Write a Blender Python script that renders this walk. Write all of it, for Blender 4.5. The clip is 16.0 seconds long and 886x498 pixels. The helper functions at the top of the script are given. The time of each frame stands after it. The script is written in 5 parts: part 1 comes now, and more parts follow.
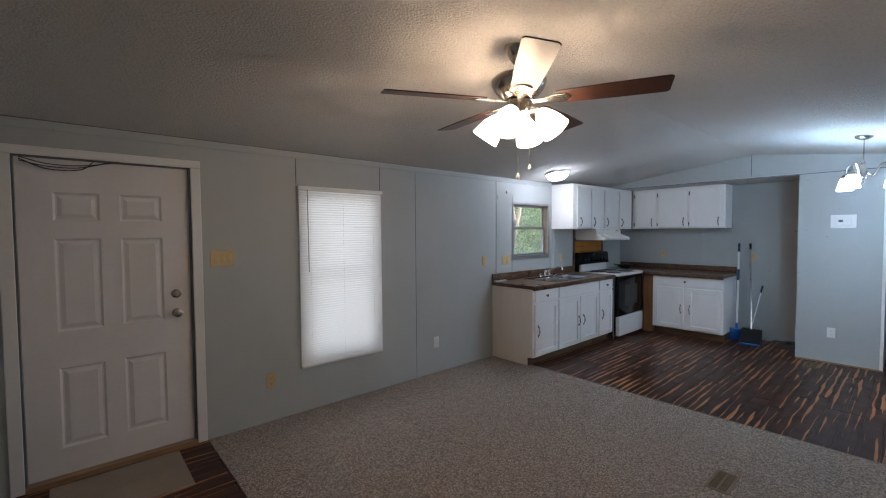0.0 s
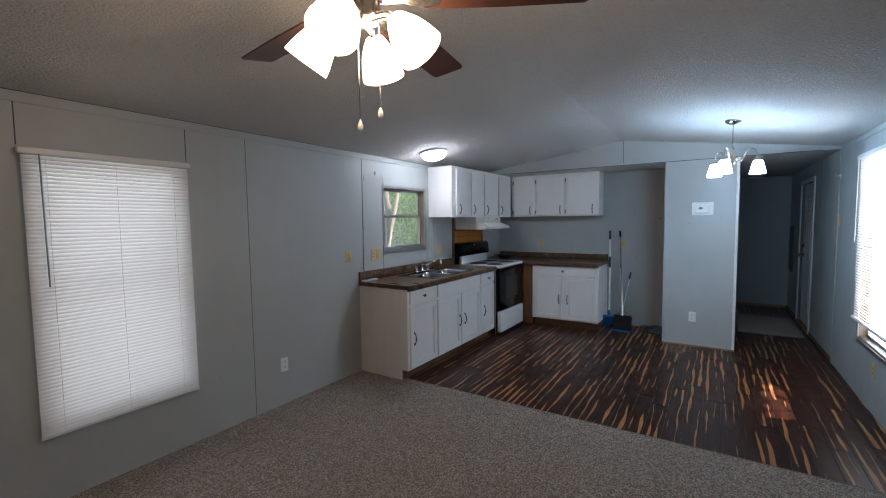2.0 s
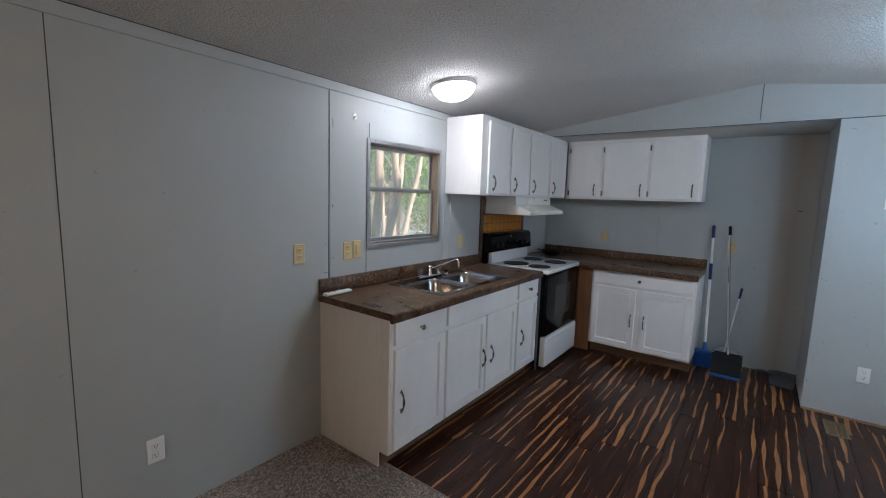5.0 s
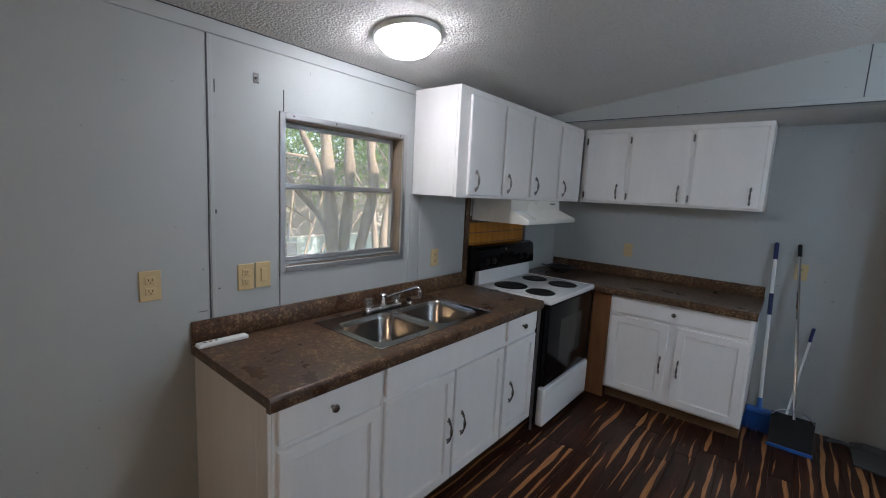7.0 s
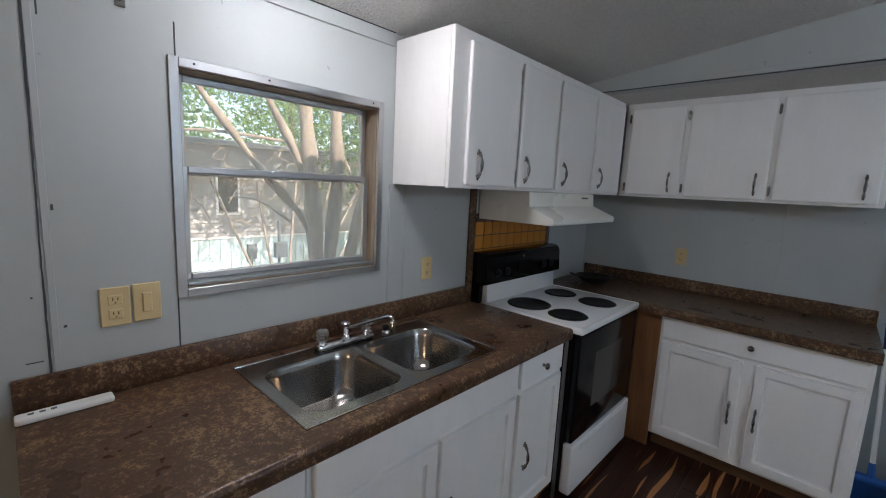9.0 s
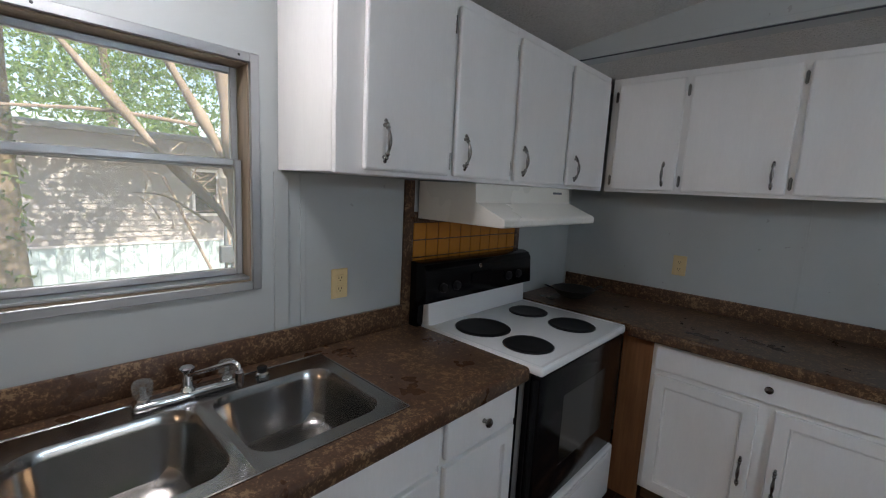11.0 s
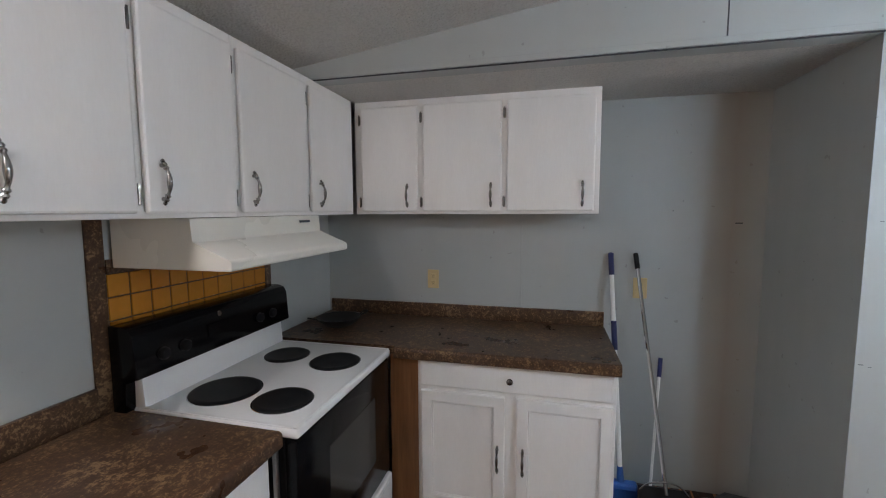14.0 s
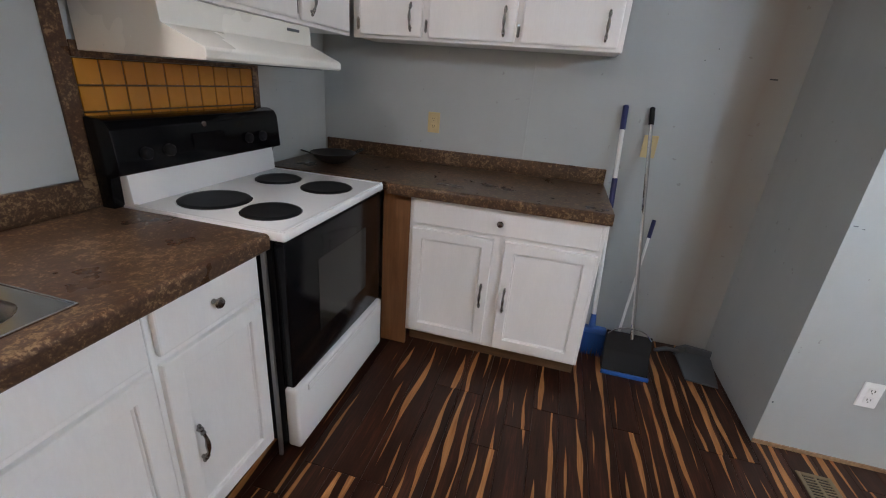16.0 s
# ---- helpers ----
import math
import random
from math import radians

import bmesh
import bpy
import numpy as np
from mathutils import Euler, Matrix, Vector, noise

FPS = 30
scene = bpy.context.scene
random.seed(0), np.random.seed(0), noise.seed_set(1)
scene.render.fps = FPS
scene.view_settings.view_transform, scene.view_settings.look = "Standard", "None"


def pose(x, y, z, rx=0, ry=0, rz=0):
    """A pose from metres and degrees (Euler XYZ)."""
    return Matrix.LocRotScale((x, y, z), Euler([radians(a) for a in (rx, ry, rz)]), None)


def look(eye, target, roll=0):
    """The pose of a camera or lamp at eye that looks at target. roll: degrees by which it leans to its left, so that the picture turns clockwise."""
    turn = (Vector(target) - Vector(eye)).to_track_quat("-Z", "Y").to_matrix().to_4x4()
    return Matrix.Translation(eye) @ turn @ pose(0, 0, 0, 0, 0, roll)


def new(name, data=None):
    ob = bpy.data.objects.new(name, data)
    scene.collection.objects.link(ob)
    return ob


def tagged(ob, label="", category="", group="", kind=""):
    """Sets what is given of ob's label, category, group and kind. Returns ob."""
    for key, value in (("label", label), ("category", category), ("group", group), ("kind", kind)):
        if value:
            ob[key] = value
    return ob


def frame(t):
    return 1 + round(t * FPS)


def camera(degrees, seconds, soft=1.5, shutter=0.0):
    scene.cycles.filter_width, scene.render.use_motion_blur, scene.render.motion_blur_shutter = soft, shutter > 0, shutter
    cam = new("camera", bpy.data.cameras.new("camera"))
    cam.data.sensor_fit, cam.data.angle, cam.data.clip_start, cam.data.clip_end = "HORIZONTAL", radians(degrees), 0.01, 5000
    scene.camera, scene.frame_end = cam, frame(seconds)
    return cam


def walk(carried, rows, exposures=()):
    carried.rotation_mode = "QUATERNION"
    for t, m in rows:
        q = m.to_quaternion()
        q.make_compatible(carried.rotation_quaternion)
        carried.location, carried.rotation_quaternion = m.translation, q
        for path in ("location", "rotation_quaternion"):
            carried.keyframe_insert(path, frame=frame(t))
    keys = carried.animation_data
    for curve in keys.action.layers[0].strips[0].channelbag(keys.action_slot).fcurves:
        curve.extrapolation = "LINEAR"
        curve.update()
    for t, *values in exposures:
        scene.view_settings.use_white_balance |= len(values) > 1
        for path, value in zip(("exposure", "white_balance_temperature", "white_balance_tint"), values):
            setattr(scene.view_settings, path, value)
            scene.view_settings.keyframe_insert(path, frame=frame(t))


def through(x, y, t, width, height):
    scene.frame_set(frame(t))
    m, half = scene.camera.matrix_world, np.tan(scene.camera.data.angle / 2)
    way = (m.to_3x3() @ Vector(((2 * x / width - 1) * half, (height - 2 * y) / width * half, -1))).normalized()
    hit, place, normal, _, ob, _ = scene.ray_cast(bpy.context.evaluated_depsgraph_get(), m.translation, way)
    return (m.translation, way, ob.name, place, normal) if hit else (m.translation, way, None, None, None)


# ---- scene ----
cam = camera(93.0, 16.0, soft=1.1)
# seconds, eye, yaw, pitch, roll
ROWS = [
    (0.0, -3.802, -3.442, 1.522, -41.40, -2.25, -0.41),
    (0.5, -3.687, -3.362, 1.516, -47.68, -2.28, -0.98),
    (1.0, -3.535, -3.214, 1.524, -53.69, -2.32, -1.47),
    (1.5, -3.288, -3.105, 1.513, -55.66, -2.84, -1.03),
    (2.0, -3.044, -2.984, 1.516, -57.26, -3.86, -0.77),
    (2.5, -2.772, -2.805, 1.521, -57.37, -4.63, -0.41),
    (3.0, -2.506, -2.682, 1.529, -56.96, -5.57, 0.19),
    (3.5, -2.227, -2.580, 1.532, -56.63, -6.05, 0.77),
    (4.0, -1.974, -2.402, 1.522, -55.34, -6.47, 1.09),
    (4.2, -1.882, -2.338, 1.517, -54.79, -6.49, 1.27),
    (6.3, -0.940, -1.879, 1.580, -50.72, -7.83, 2.18),
    (6.5, -0.840, -1.855, 1.582, -50.62, -7.72, 2.38),
    (7.0, -0.602, -1.820, 1.586, -50.43, -7.78, 2.92),
    (7.5, -0.389, -1.701, 1.579, -50.20, -8.11, 2.84),
    (8.0, -0.218, -1.601, 1.572, -48.80, -8.06, 2.79),
    (8.2, -0.174, -1.583, 1.576, -48.32, -8.16, 2.80),
    (10.5, 0.490, -1.371, 1.525, -45.92, -8.54, 2.80),
    (11.0, 0.632, -1.375, 1.529, -46.57, -8.24, 2.90),
    (11.5, 0.756, -1.409, 1.529, -48.12, -7.85, 2.76),
    (12.0, 0.809, -1.385, 1.522, -51.31, -6.86, 2.51),
    (12.5, 0.835, -1.366, 1.532, -55.68, -5.76, 2.32),
    (13.0, 0.838, -1.357, 1.549, -62.06, -5.01, 1.82),
    (13.5, 0.832, -1.381, 1.575, -68.96, -4.77, 0.70),
    (14.0, 0.831, -1.406, 1.577, -75.91, -5.26, -0.20),
    (14.5, 0.840, -1.411, 1.535, -79.58, -8.04, -0.00),
    (15.0, 0.841, -1.420, 1.485, -81.36, -12.32, 1.10),
    (15.5, 0.841, -1.424, 1.436, -80.55, -17.44, 2.79),
    (16.0, 0.857, -1.443, 1.392, -76.13, -21.93, 4.58),
]


def aimed(x, y, z, yaw, pitch, roll):
    a, b = radians(yaw), radians(pitch)
    ahead = Vector((-math.sin(a) * math.cos(b), math.cos(a) * math.cos(b), math.sin(b)))
    eye = Vector((x, y, z))
    return look(eye, eye + ahead, roll)

EXPOSURES = [(0.0, 1.86, 6080, 16), (2.0, 1.66, 6130, 16), (4.0, 1.88, 6280, 17), (7.0, 1.63, 6570, 17), (11.0, 1.54, 6850, 18), (12.2, 1.5, 7030, 19), (13.0, 1.9, 7180, 20), (14.0, 2.14, 7300, 21), (15.0, 2.15, 7350, 22), (16.0, 2.42, 7350, 23)]
SKY, SUN = 0.15, 5.0
FAN_GLOW, CHANDELIER_GLOW, DOME_GLOW = 8.5, 27.0, 14.5
WINDOW_2, WINDOW_3, Y_YARD = 1.6, 6.5, -4.18

walk(cam, [(row[0], aimed(*row[1:])) for row in ROWS], exposures=EXPOSURES)

# ---- light ----
SUN_ELEVATION, SUN_TURN = radians(44), radians(8)
world = bpy.data.worlds.new("world")
scene.world = world
world.use_nodes = True
wn = world.node_tree
sky = wn.nodes.new("ShaderNodeTexSky")
sky.sky_type, sky.sun_disc = "NISHITA", False
sky.sun_elevation, sky.sun_rotation = SUN_ELEVATION, math.pi - SUN_TURN
wn.links.new(sky.outputs[0], wn.nodes["Background"].inputs["Color"])
wn.nodes["Background"].inputs["Strength"].default_value = SKY
sun = new("sun", bpy.data.lights.new("sun", "SUN"))
sun.data.energy, sun.data.angle, sun.data.color = SUN, radians(0.5), (1.0, 0.93, 0.82)
# the sun stands over the -y side and shines towards +y
sun.matrix_world = look((0, 0, 30), Vector((0, 0, 30)) + Vector((math.sin(SUN_TURN) * math.cos(SUN_ELEVATION) * -1, math.cos(SUN_TURN) * math.cos(SUN_ELEVATION), -math.sin(SUN_ELEVATION))))


# daylight that reaches the shaded windows
for name, at, size, power in (("window_daylight_door_side", (-2.005, 0.135, 1.16), (0.72, 1.42), WINDOW_2), ("window_daylight_yard_side", (1.372, Y_YARD, 1.23), (0.84, 1.50), WINDOW_3)):
    lamp = new(name, bpy.data.lights.new(name, "AREA"))
    lamp.data.shape, lamp.data.size, lamp.data.size_y, lamp.data.energy, lamp.data.color = "RECTANGLE", *size, power, (0.90, 0.95, 1.0)
    lamp.matrix_world = look(at, (at[0], -2.0, at[2]))


# ---- materials ----
class Mat:
    """A small builder for node materials."""

    def __init__(self, name, color=(0.8, 0.8, 0.8), rough=0.5, metal=0.0):
        self.m = bpy.data.materials.new(name)
        self.m.use_nodes = True
        self.t = self.m.node_tree
        self.b = self.t.nodes["Principled BSDF"]
        self.b.inputs["Base Color"].default_value = (*color, 1)
        self.b.inputs["Roughness"].default_value = rough
        self.b.inputs["Metallic"].default_value = metal

    def node(self, kind, **inputs):
        n = self.t.nodes.new("ShaderNode" + kind)
        for k, v in inputs.items():
            self.put(n, k.replace("_", " "), v)
        return n

    def put(self, n, key, v):
        key = int(key[1:]) if key[0] == "i" and key[1:].isdigit() else key
        if isinstance(v, bpy.types.NodeSocket):
            self.t.links.new(v, n.inputs[key])
        else:
            n.inputs[key].default_value = v

    def coords(self, which="Object"):
        return self.node("TexCoord").outputs[which]

    def scaled(self, vec, s):
        n = self.node("Mapping", Vector=vec)
        n.inputs["Scale"].default_value = s if hasattr(s, "__len__") else (s, s, s)
        return n.outputs[0]

    def noise(self, vec, scale, detail=3.0, rough=0.6):
        return self.node("TexNoise", Vector=vec, Scale=scale, Detail=detail, Roughness=rough).outputs["Fac"]

    def math(self, op, a, b=0.0, c=0.0, clamp=False):
        n = self.node("Math", i0=a, i1=b, i2=c)
        n.operation, n.use_clamp = op, clamp
        return n.outputs[0]

    def ramp(self, fac, stops):
        n = self.node("ValToRGB", Fac=fac)
        e = n.color_ramp.elements
        while len(e) < len(stops):
            e.new(0.5)
        for s, (p, c) in zip(e, stops):
            s.position, s.color = p, (*c, 1) if len(c) == 3 else c
        return n.outputs[0]

    def mix(self, fac, a, b, kind="MIX"):
        n = self.node("MixRGB", Fac=fac)
        n.blend_type = kind
        self.put(n, "Color1", (*a, 1) if isinstance(a, tuple) else a)
        self.put(n, "Color2", (*b, 1) if isinstance(b, tuple) else b)
        return n.outputs[0]

    def bump(self, height, strength=0.3, distance=0.002):
        n = self.node("Bump", Height=height, Strength=strength, Distance=distance)
        self.put(self.b, "Normal", n.outputs[0])

    def color(self, c):
        self.put(self.b, "Base Color", c)

    def rough(self, r):
        self.put(self.b, "Roughness", r)


def shade(c, k):
    return tuple(min(1.0, v * k) for v in c)


def painted(name, color, rough=0.45, wear=0.10, grain=0.15, scale=1.0, metal=0.0, brush=(1, 1, 1), spec=0.5):
    """Paint or plastic with faint stains, uneven gloss and a fine relief."""
    m = Mat(name, color, rough, metal)
    m.b.inputs["Specular IOR Level"].default_value = spec
    v = m.coords()
    big = m.noise(m.scaled(v, brush), 1.7 * scale, 4)
    small = m.noise(m.scaled(v, brush), 34 * scale, 3)
    both = m.math("ADD", m.math("MULTIPLY", big, 0.7), m.math("MULTIPLY", small, 0.3))
    m.color(m.ramp(both, [(0.25, shade(color, 1 - wear)), (0.7, shade(color, 1 + wear * 0.5))]))
    m.rough(m.math("MULTIPLY_ADD", big, 0.3, rough - 0.12, clamp=True))
    m.bump(m.noise(v, 160 * scale, 2), grain, 0.001)
    return m.m


def wall_paint(name, color, stain=None):
    """Old paint; stain: the y of an upright brown smoke stain on a wall, in metres."""
    m = Mat(name, color, 0.5)
    v = m.coords("Object")
    big = m.noise(v, 0.9, 5)
    mid = m.noise(m.scaled(v, (6, 6, 1.2)), 1.5, 4)
    c = m.mix(m.math("MULTIPLY", mid, 0.35), m.ramp(big, [(0.3, shade(color, 0.92)), (0.7, shade(color, 1.04))]), shade(color, 0.86))
    chips = m.math("MULTIPLY", m.math("SUBTRACT", m.noise(v, 26, 2, 0.5), 0.735), 60.0, clamp=True)
    c = m.mix(m.math("MULTIPLY", chips, 0.45), c, (0.22, 0.21, 0.20))
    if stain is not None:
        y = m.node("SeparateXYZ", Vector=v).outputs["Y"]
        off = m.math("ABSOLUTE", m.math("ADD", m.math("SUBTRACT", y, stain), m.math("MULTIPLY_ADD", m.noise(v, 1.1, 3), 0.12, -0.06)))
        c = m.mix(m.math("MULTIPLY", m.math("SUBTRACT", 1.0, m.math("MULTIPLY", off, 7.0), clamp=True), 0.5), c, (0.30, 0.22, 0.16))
    m.color(c)
    m.rough(m.math("MULTIPLY_ADD", mid, 0.3, 0.32))
    m.bump(m.math("ADD", m.noise(v, 220, 2), m.math("MULTIPLY", m.noise(v, 9, 3), 1.5)), 0.12, 0.002)
    return m.m


def popcorn(name, color):
    """Sprayed ceiling: crowded lumps of one to two centimetres, coloured darker in the hollows."""
    m = Mat(name, color, 0.85)
    v = m.coords()
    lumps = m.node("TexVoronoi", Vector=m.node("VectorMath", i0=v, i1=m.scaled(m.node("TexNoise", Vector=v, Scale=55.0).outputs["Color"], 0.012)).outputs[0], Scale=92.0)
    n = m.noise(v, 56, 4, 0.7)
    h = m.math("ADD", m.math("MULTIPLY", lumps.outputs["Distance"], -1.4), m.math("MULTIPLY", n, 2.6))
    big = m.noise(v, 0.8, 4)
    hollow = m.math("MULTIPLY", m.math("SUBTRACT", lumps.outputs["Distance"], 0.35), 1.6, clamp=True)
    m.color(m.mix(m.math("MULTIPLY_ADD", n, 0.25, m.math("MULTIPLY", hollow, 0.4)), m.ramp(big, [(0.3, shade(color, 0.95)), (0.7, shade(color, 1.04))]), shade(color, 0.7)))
    m.bump(h, 0.75, 0.006)
    return m.m


def carpet_mat():
    m = Mat("carpet", (0.3, 0.27, 0.24), 0.95)
    v = m.coords()
    fine = m.noise(v, 180, 2, 0.7)
    tuft = m.noise(v, 92, 3, 0.75)
    big = m.noise(v, 2.2, 4)
    c = m.ramp(m.math("ADD", m.math("MULTIPLY", fine, 0.45), m.math("MULTIPLY", tuft, 0.55)), [(0.42, (0.034, 0.023, 0.017)), (0.5, (0.19, 0.142, 0.110)), (0.58, (0.60, 0.49, 0.40))])
    m.color(m.mix(m.math("MULTIPLY", big, 0.35), c, (0.20, 0.165, 0.135)))
    m.b.inputs["Sheen Weight"].default_value = 0.25
    m.bump(m.math("ADD", tuft, fine), 0.9, 0.006)
    return m.m


def laminate_floor():
    """Dark strips of wood with pale wavy sapwood streaks, board by board."""
    m = Mat("striped_laminate", (0.05, 0.02, 0.012), 0.28)
    v = m.coords()
    rnd = m.node("ObjectInfo").outputs["Random"]
    sep = m.node("SeparateXYZ", Vector=v)
    x, y = sep.outputs["X"], sep.outputs["Y"]
    seed = m.math("MULTIPLY", rnd, 97.0)
    total = None
    for k, at in enumerate((-0.027, 0.029)):
        along = m.node("CombineXYZ", X=m.math("MULTIPLY_ADD", x, 1.0, seed), Y=m.math("ADD", seed, 11.3 * k), Z=3.7 * k).outputs[0]
        centre = m.math("MULTIPLY_ADD", m.noise(along, 1.9, 1.5), 0.060, at - 0.030)
        wide = m.math("MULTIPLY_ADD", m.math("SUBTRACT", m.noise(m.scaled(along, (1, 1.7, 1)), 1.35, 2.0), 0.457), 0.070, 0.0)
        off = m.math("ABSOLUTE", m.math("SUBTRACT", y, centre))
        mask = m.math("MULTIPLY", m.math("SUBTRACT", wide, off), 700.0, clamp=True)
        total = mask if total is None else m.math("MAXIMUM", total, mask)
    grain = m.noise(m.scaled(v, (3, 60, 3)), 2.2, 5, 0.65)
    cloud = m.noise(m.scaled(m.node("VectorMath", i0=v, i1=m.node("CombineXYZ", X=seed, Y=seed).outputs[0]).outputs[0], (1, 7, 1)), 2.4, 4)
    dark = m.ramp(m.math("ADD", m.math("MULTIPLY", grain, 0.45), m.math("MULTIPLY", cloud, 0.55)), [(0.32, (0.012, 0.005, 0.0035)), (0.52, (0.036, 0.012, 0.007)), (0.70, (0.105, 0.030, 0.015))])
    pale = m.ramp(grain, [(0.3, (0.27, 0.098, 0.031)), (0.7, (0.49, 0.225, 0.085))])
    m.color(m.mix(total, dark, pale))
    m.rough(m.math("MULTIPLY_ADD", m.noise(v, 6, 4), 0.25, 0.20))
    m.b.inputs["Specular IOR Level"].default_value = 0.28
    m.bump(grain, 0.12, 0.001)
    return m.m


def counter_mat():
    """Laminate printed like brown stone: tan and umber clouds."""
    m = Mat("mottled_brown_laminate", (0.12, 0.07, 0.045), 0.35)
    v = m.coords()
    t = m.node("TexNoise", Vector=v, Scale=11.0, Detail=3.0).outputs["Color"]
    s = m.node("VectorMath", i0=t)
    s.operation = "SCALE"
    s.inputs["Scale"].default_value = 0.035
    w = m.node("VectorMath", i0=v, i1=s.outputs[0]).outputs[0]
    a = m.noise(w, 46, 6, 0.72)
    b = m.noise(w, 125, 4, 0.7)
    d = m.noise(v, 6.5, 3)
    fac = m.math("ADD", m.math("MULTIPLY", a, 0.42), m.math("ADD", m.math("MULTIPLY", b, 0.36), m.math("MULTIPLY", d, 0.22)))
    c = m.ramp(fac, [(0.40, (0.060, 0.032, 0.021)), (0.47, (0.072, 0.038, 0.024)), (0.525, (0.105, 0.057, 0.033)), (0.58, (0.27, 0.172, 0.095)), (0.645, (0.17, 0.102, 0.058))])
    m.color(c)
    m.rough(m.math("MULTIPLY_ADD", d, 0.2, 0.20))
    m.b.inputs["Specular IOR Level"].default_value = 0.27
    m.bump(b, 0.08, 0.001)
    return m.m


def wood(name, lo, hi, axis=(3, 3, 40), rough=0.5):
    m = Mat(name, lo, rough)
    v = m.coords()
    g = m.noise(m.scaled(v, axis), 1.6, 6, 0.65)
    big = m.noise(v, 3.0, 3)
    m.color(m.ramp(m.math("ADD", m.math("MULTIPLY", g, 0.7), m.math("MULTIPLY", big, 0.3)), [(0.3, lo), (0.7, hi)]))
    m.rough(m.math("MULTIPLY_ADD", big, 0.25, rough - 0.1))
    m.bump(g, 0.2, 0.001)
    return m.m


def metal(name, color, rough, brush=(2, 60, 60), amount=0.16):
    m = Mat(name, color, rough, 1.0)
    v = m.coords()
    g = m.noise(m.scaled(v, brush), 5, 4)
    big = m.noise(v, 6, 4)
    m.color(m.ramp(big, [(0.3, shade(color, 0.85)), (0.7, color)]))
    m.rough(m.math("MULTIPLY_ADD", g, amount, rough - amount / 2))
    m.bump(g, 0.04, 0.0005)
    return m.m


def glow(name, color, strength, base=(0.9, 0.9, 0.88)):
    m = Mat(name, base, 0.3)
    v = m.coords()
    m.color(m.ramp(m.noise(v, 20, 2), [(0.3, shade(base, 0.95)), (0.7, base)]))
    m.b.inputs["Emission Color"].default_value = (*color, 1)
    m.b.inputs["Emission Strength"].default_value = strength
    return m.m


# haze: share of translucent white that pales the view through the pane
def glass(name, haze=0.0):
    m = bpy.data.materials.new(name)
    m.use_nodes = True
    t = m.node_tree
    t.nodes.remove(t.nodes["Principled BSDF"])
    out = t.nodes["Material Output"]
    clear, gloss, mixer, fres = (t.nodes.new("ShaderNode" + k) for k in ("BsdfTransparent", "BsdfGlossy", "MixShader", "LayerWeight"))
    gloss.inputs["Roughness"].default_value = 0.02
    clear.inputs["Color"].default_value = (0.93, 0.95, 0.94, 1)
    edge, film, veil = (t.nodes.new("ShaderNode" + k) for k in ("Math", "BsdfTranslucent", "MixShader"))
    edge.operation = "POWER"
    edge.inputs[1].default_value = 4.0
    t.links.new(fres.outputs["Facing"], edge.inputs[0])
    t.links.new(edge.outputs[0], mixer.inputs[0])
    veil.inputs[0].default_value = haze
    film.inputs["Color"].default_value = (0.9, 0.9, 0.88, 1)
    t.links.new(mixer.outputs[0], veil.inputs[1])
    t.links.new(film.outputs[0], veil.inputs[2])
    t.links.new(clear.outputs[0], mixer.inputs[1])
    t.links.new(gloss.outputs[0], mixer.inputs[2])
    t.links.new(veil.outputs[0], out.inputs["Surface"])
    return m


def leafy(name, lo, hi, through=0.5):
    """Leaves that let light through, varied leaf by leaf."""
    m = bpy.data.materials.new(name)
    m.use_nodes = True
    t = m.node_tree
    t.nodes.remove(t.nodes["Principled BSDF"])
    out = t.nodes["Material Output"]
    dif, tra, mixer, ramp, geo = (t.nodes.new("ShaderNode" + k) for k in ("BsdfDiffuse", "BsdfTranslucent", "MixShader", "ValToRGB", "NewGeometry"))
    ramp.color_ramp.elements[0].color, ramp.color_ramp.elements[1].color = (*lo, 1), (*hi, 1)
    t.links.new(geo.outputs["Random Per Island"], ramp.inputs[0])
    for s in (dif, tra):
        t.links.new(ramp.outputs[0], s.inputs["Color"])
    mixer.inputs[0].default_value = through
    t.links.new(dif.outputs[0], mixer.inputs[1])
    t.links.new(tra.outputs[0], mixer.inputs[2])
    t.links.new(mixer.outputs[0], out.inputs["Surface"])
    return m


def blind_mat():
    m = bpy.data.materials.new("white_vinyl_slat")
    m.use_nodes = True
    t = m.node_tree
    b = t.nodes["Principled BSDF"]
    b.inputs["Base Color"].default_value, b.inputs["Roughness"].default_value = (0.85, 0.84, 0.83, 1), 0.4
    tra, mixer = t.nodes.new("ShaderNodeBsdfTranslucent"), t.nodes.new("ShaderNodeMixShader")
    tra.inputs["Color"].default_value = (0.85, 0.82, 0.80, 1)
    mixer.inputs[0].default_value = 0.32
    t.links.new(b.outputs[0], mixer.inputs[1])
    t.links.new(tra.outputs[0], mixer.inputs[2])
    t.links.new(mixer.outputs[0], t.nodes["Material Output"].inputs["Surface"])
    return m


WALL = wall_paint("blue_grey_wall_paint", (0.432, 0.456, 0.452))
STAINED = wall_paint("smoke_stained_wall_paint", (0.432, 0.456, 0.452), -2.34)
CEIL = popcorn("popcorn_ceiling", (0.66, 0.64, 0.61))
CARPET = carpet_mat()
LAMINATE = laminate_floor()
COUNTER = counter_mat()
CABINET = painted("white_cabinet_paint", (0.84, 0.825, 0.81), 0.38, 0.07, 0.2, brush=(4, 4, 0.8))
CABINET_END = painted("off_white_panel", (0.78, 0.74, 0.70), 0.45, 0.12, 0.2, brush=(5, 5, 0.6))
WHITE_TRIM = painted("white_trim_paint", (0.78, 0.77, 0.75), 0.4, 0.1)
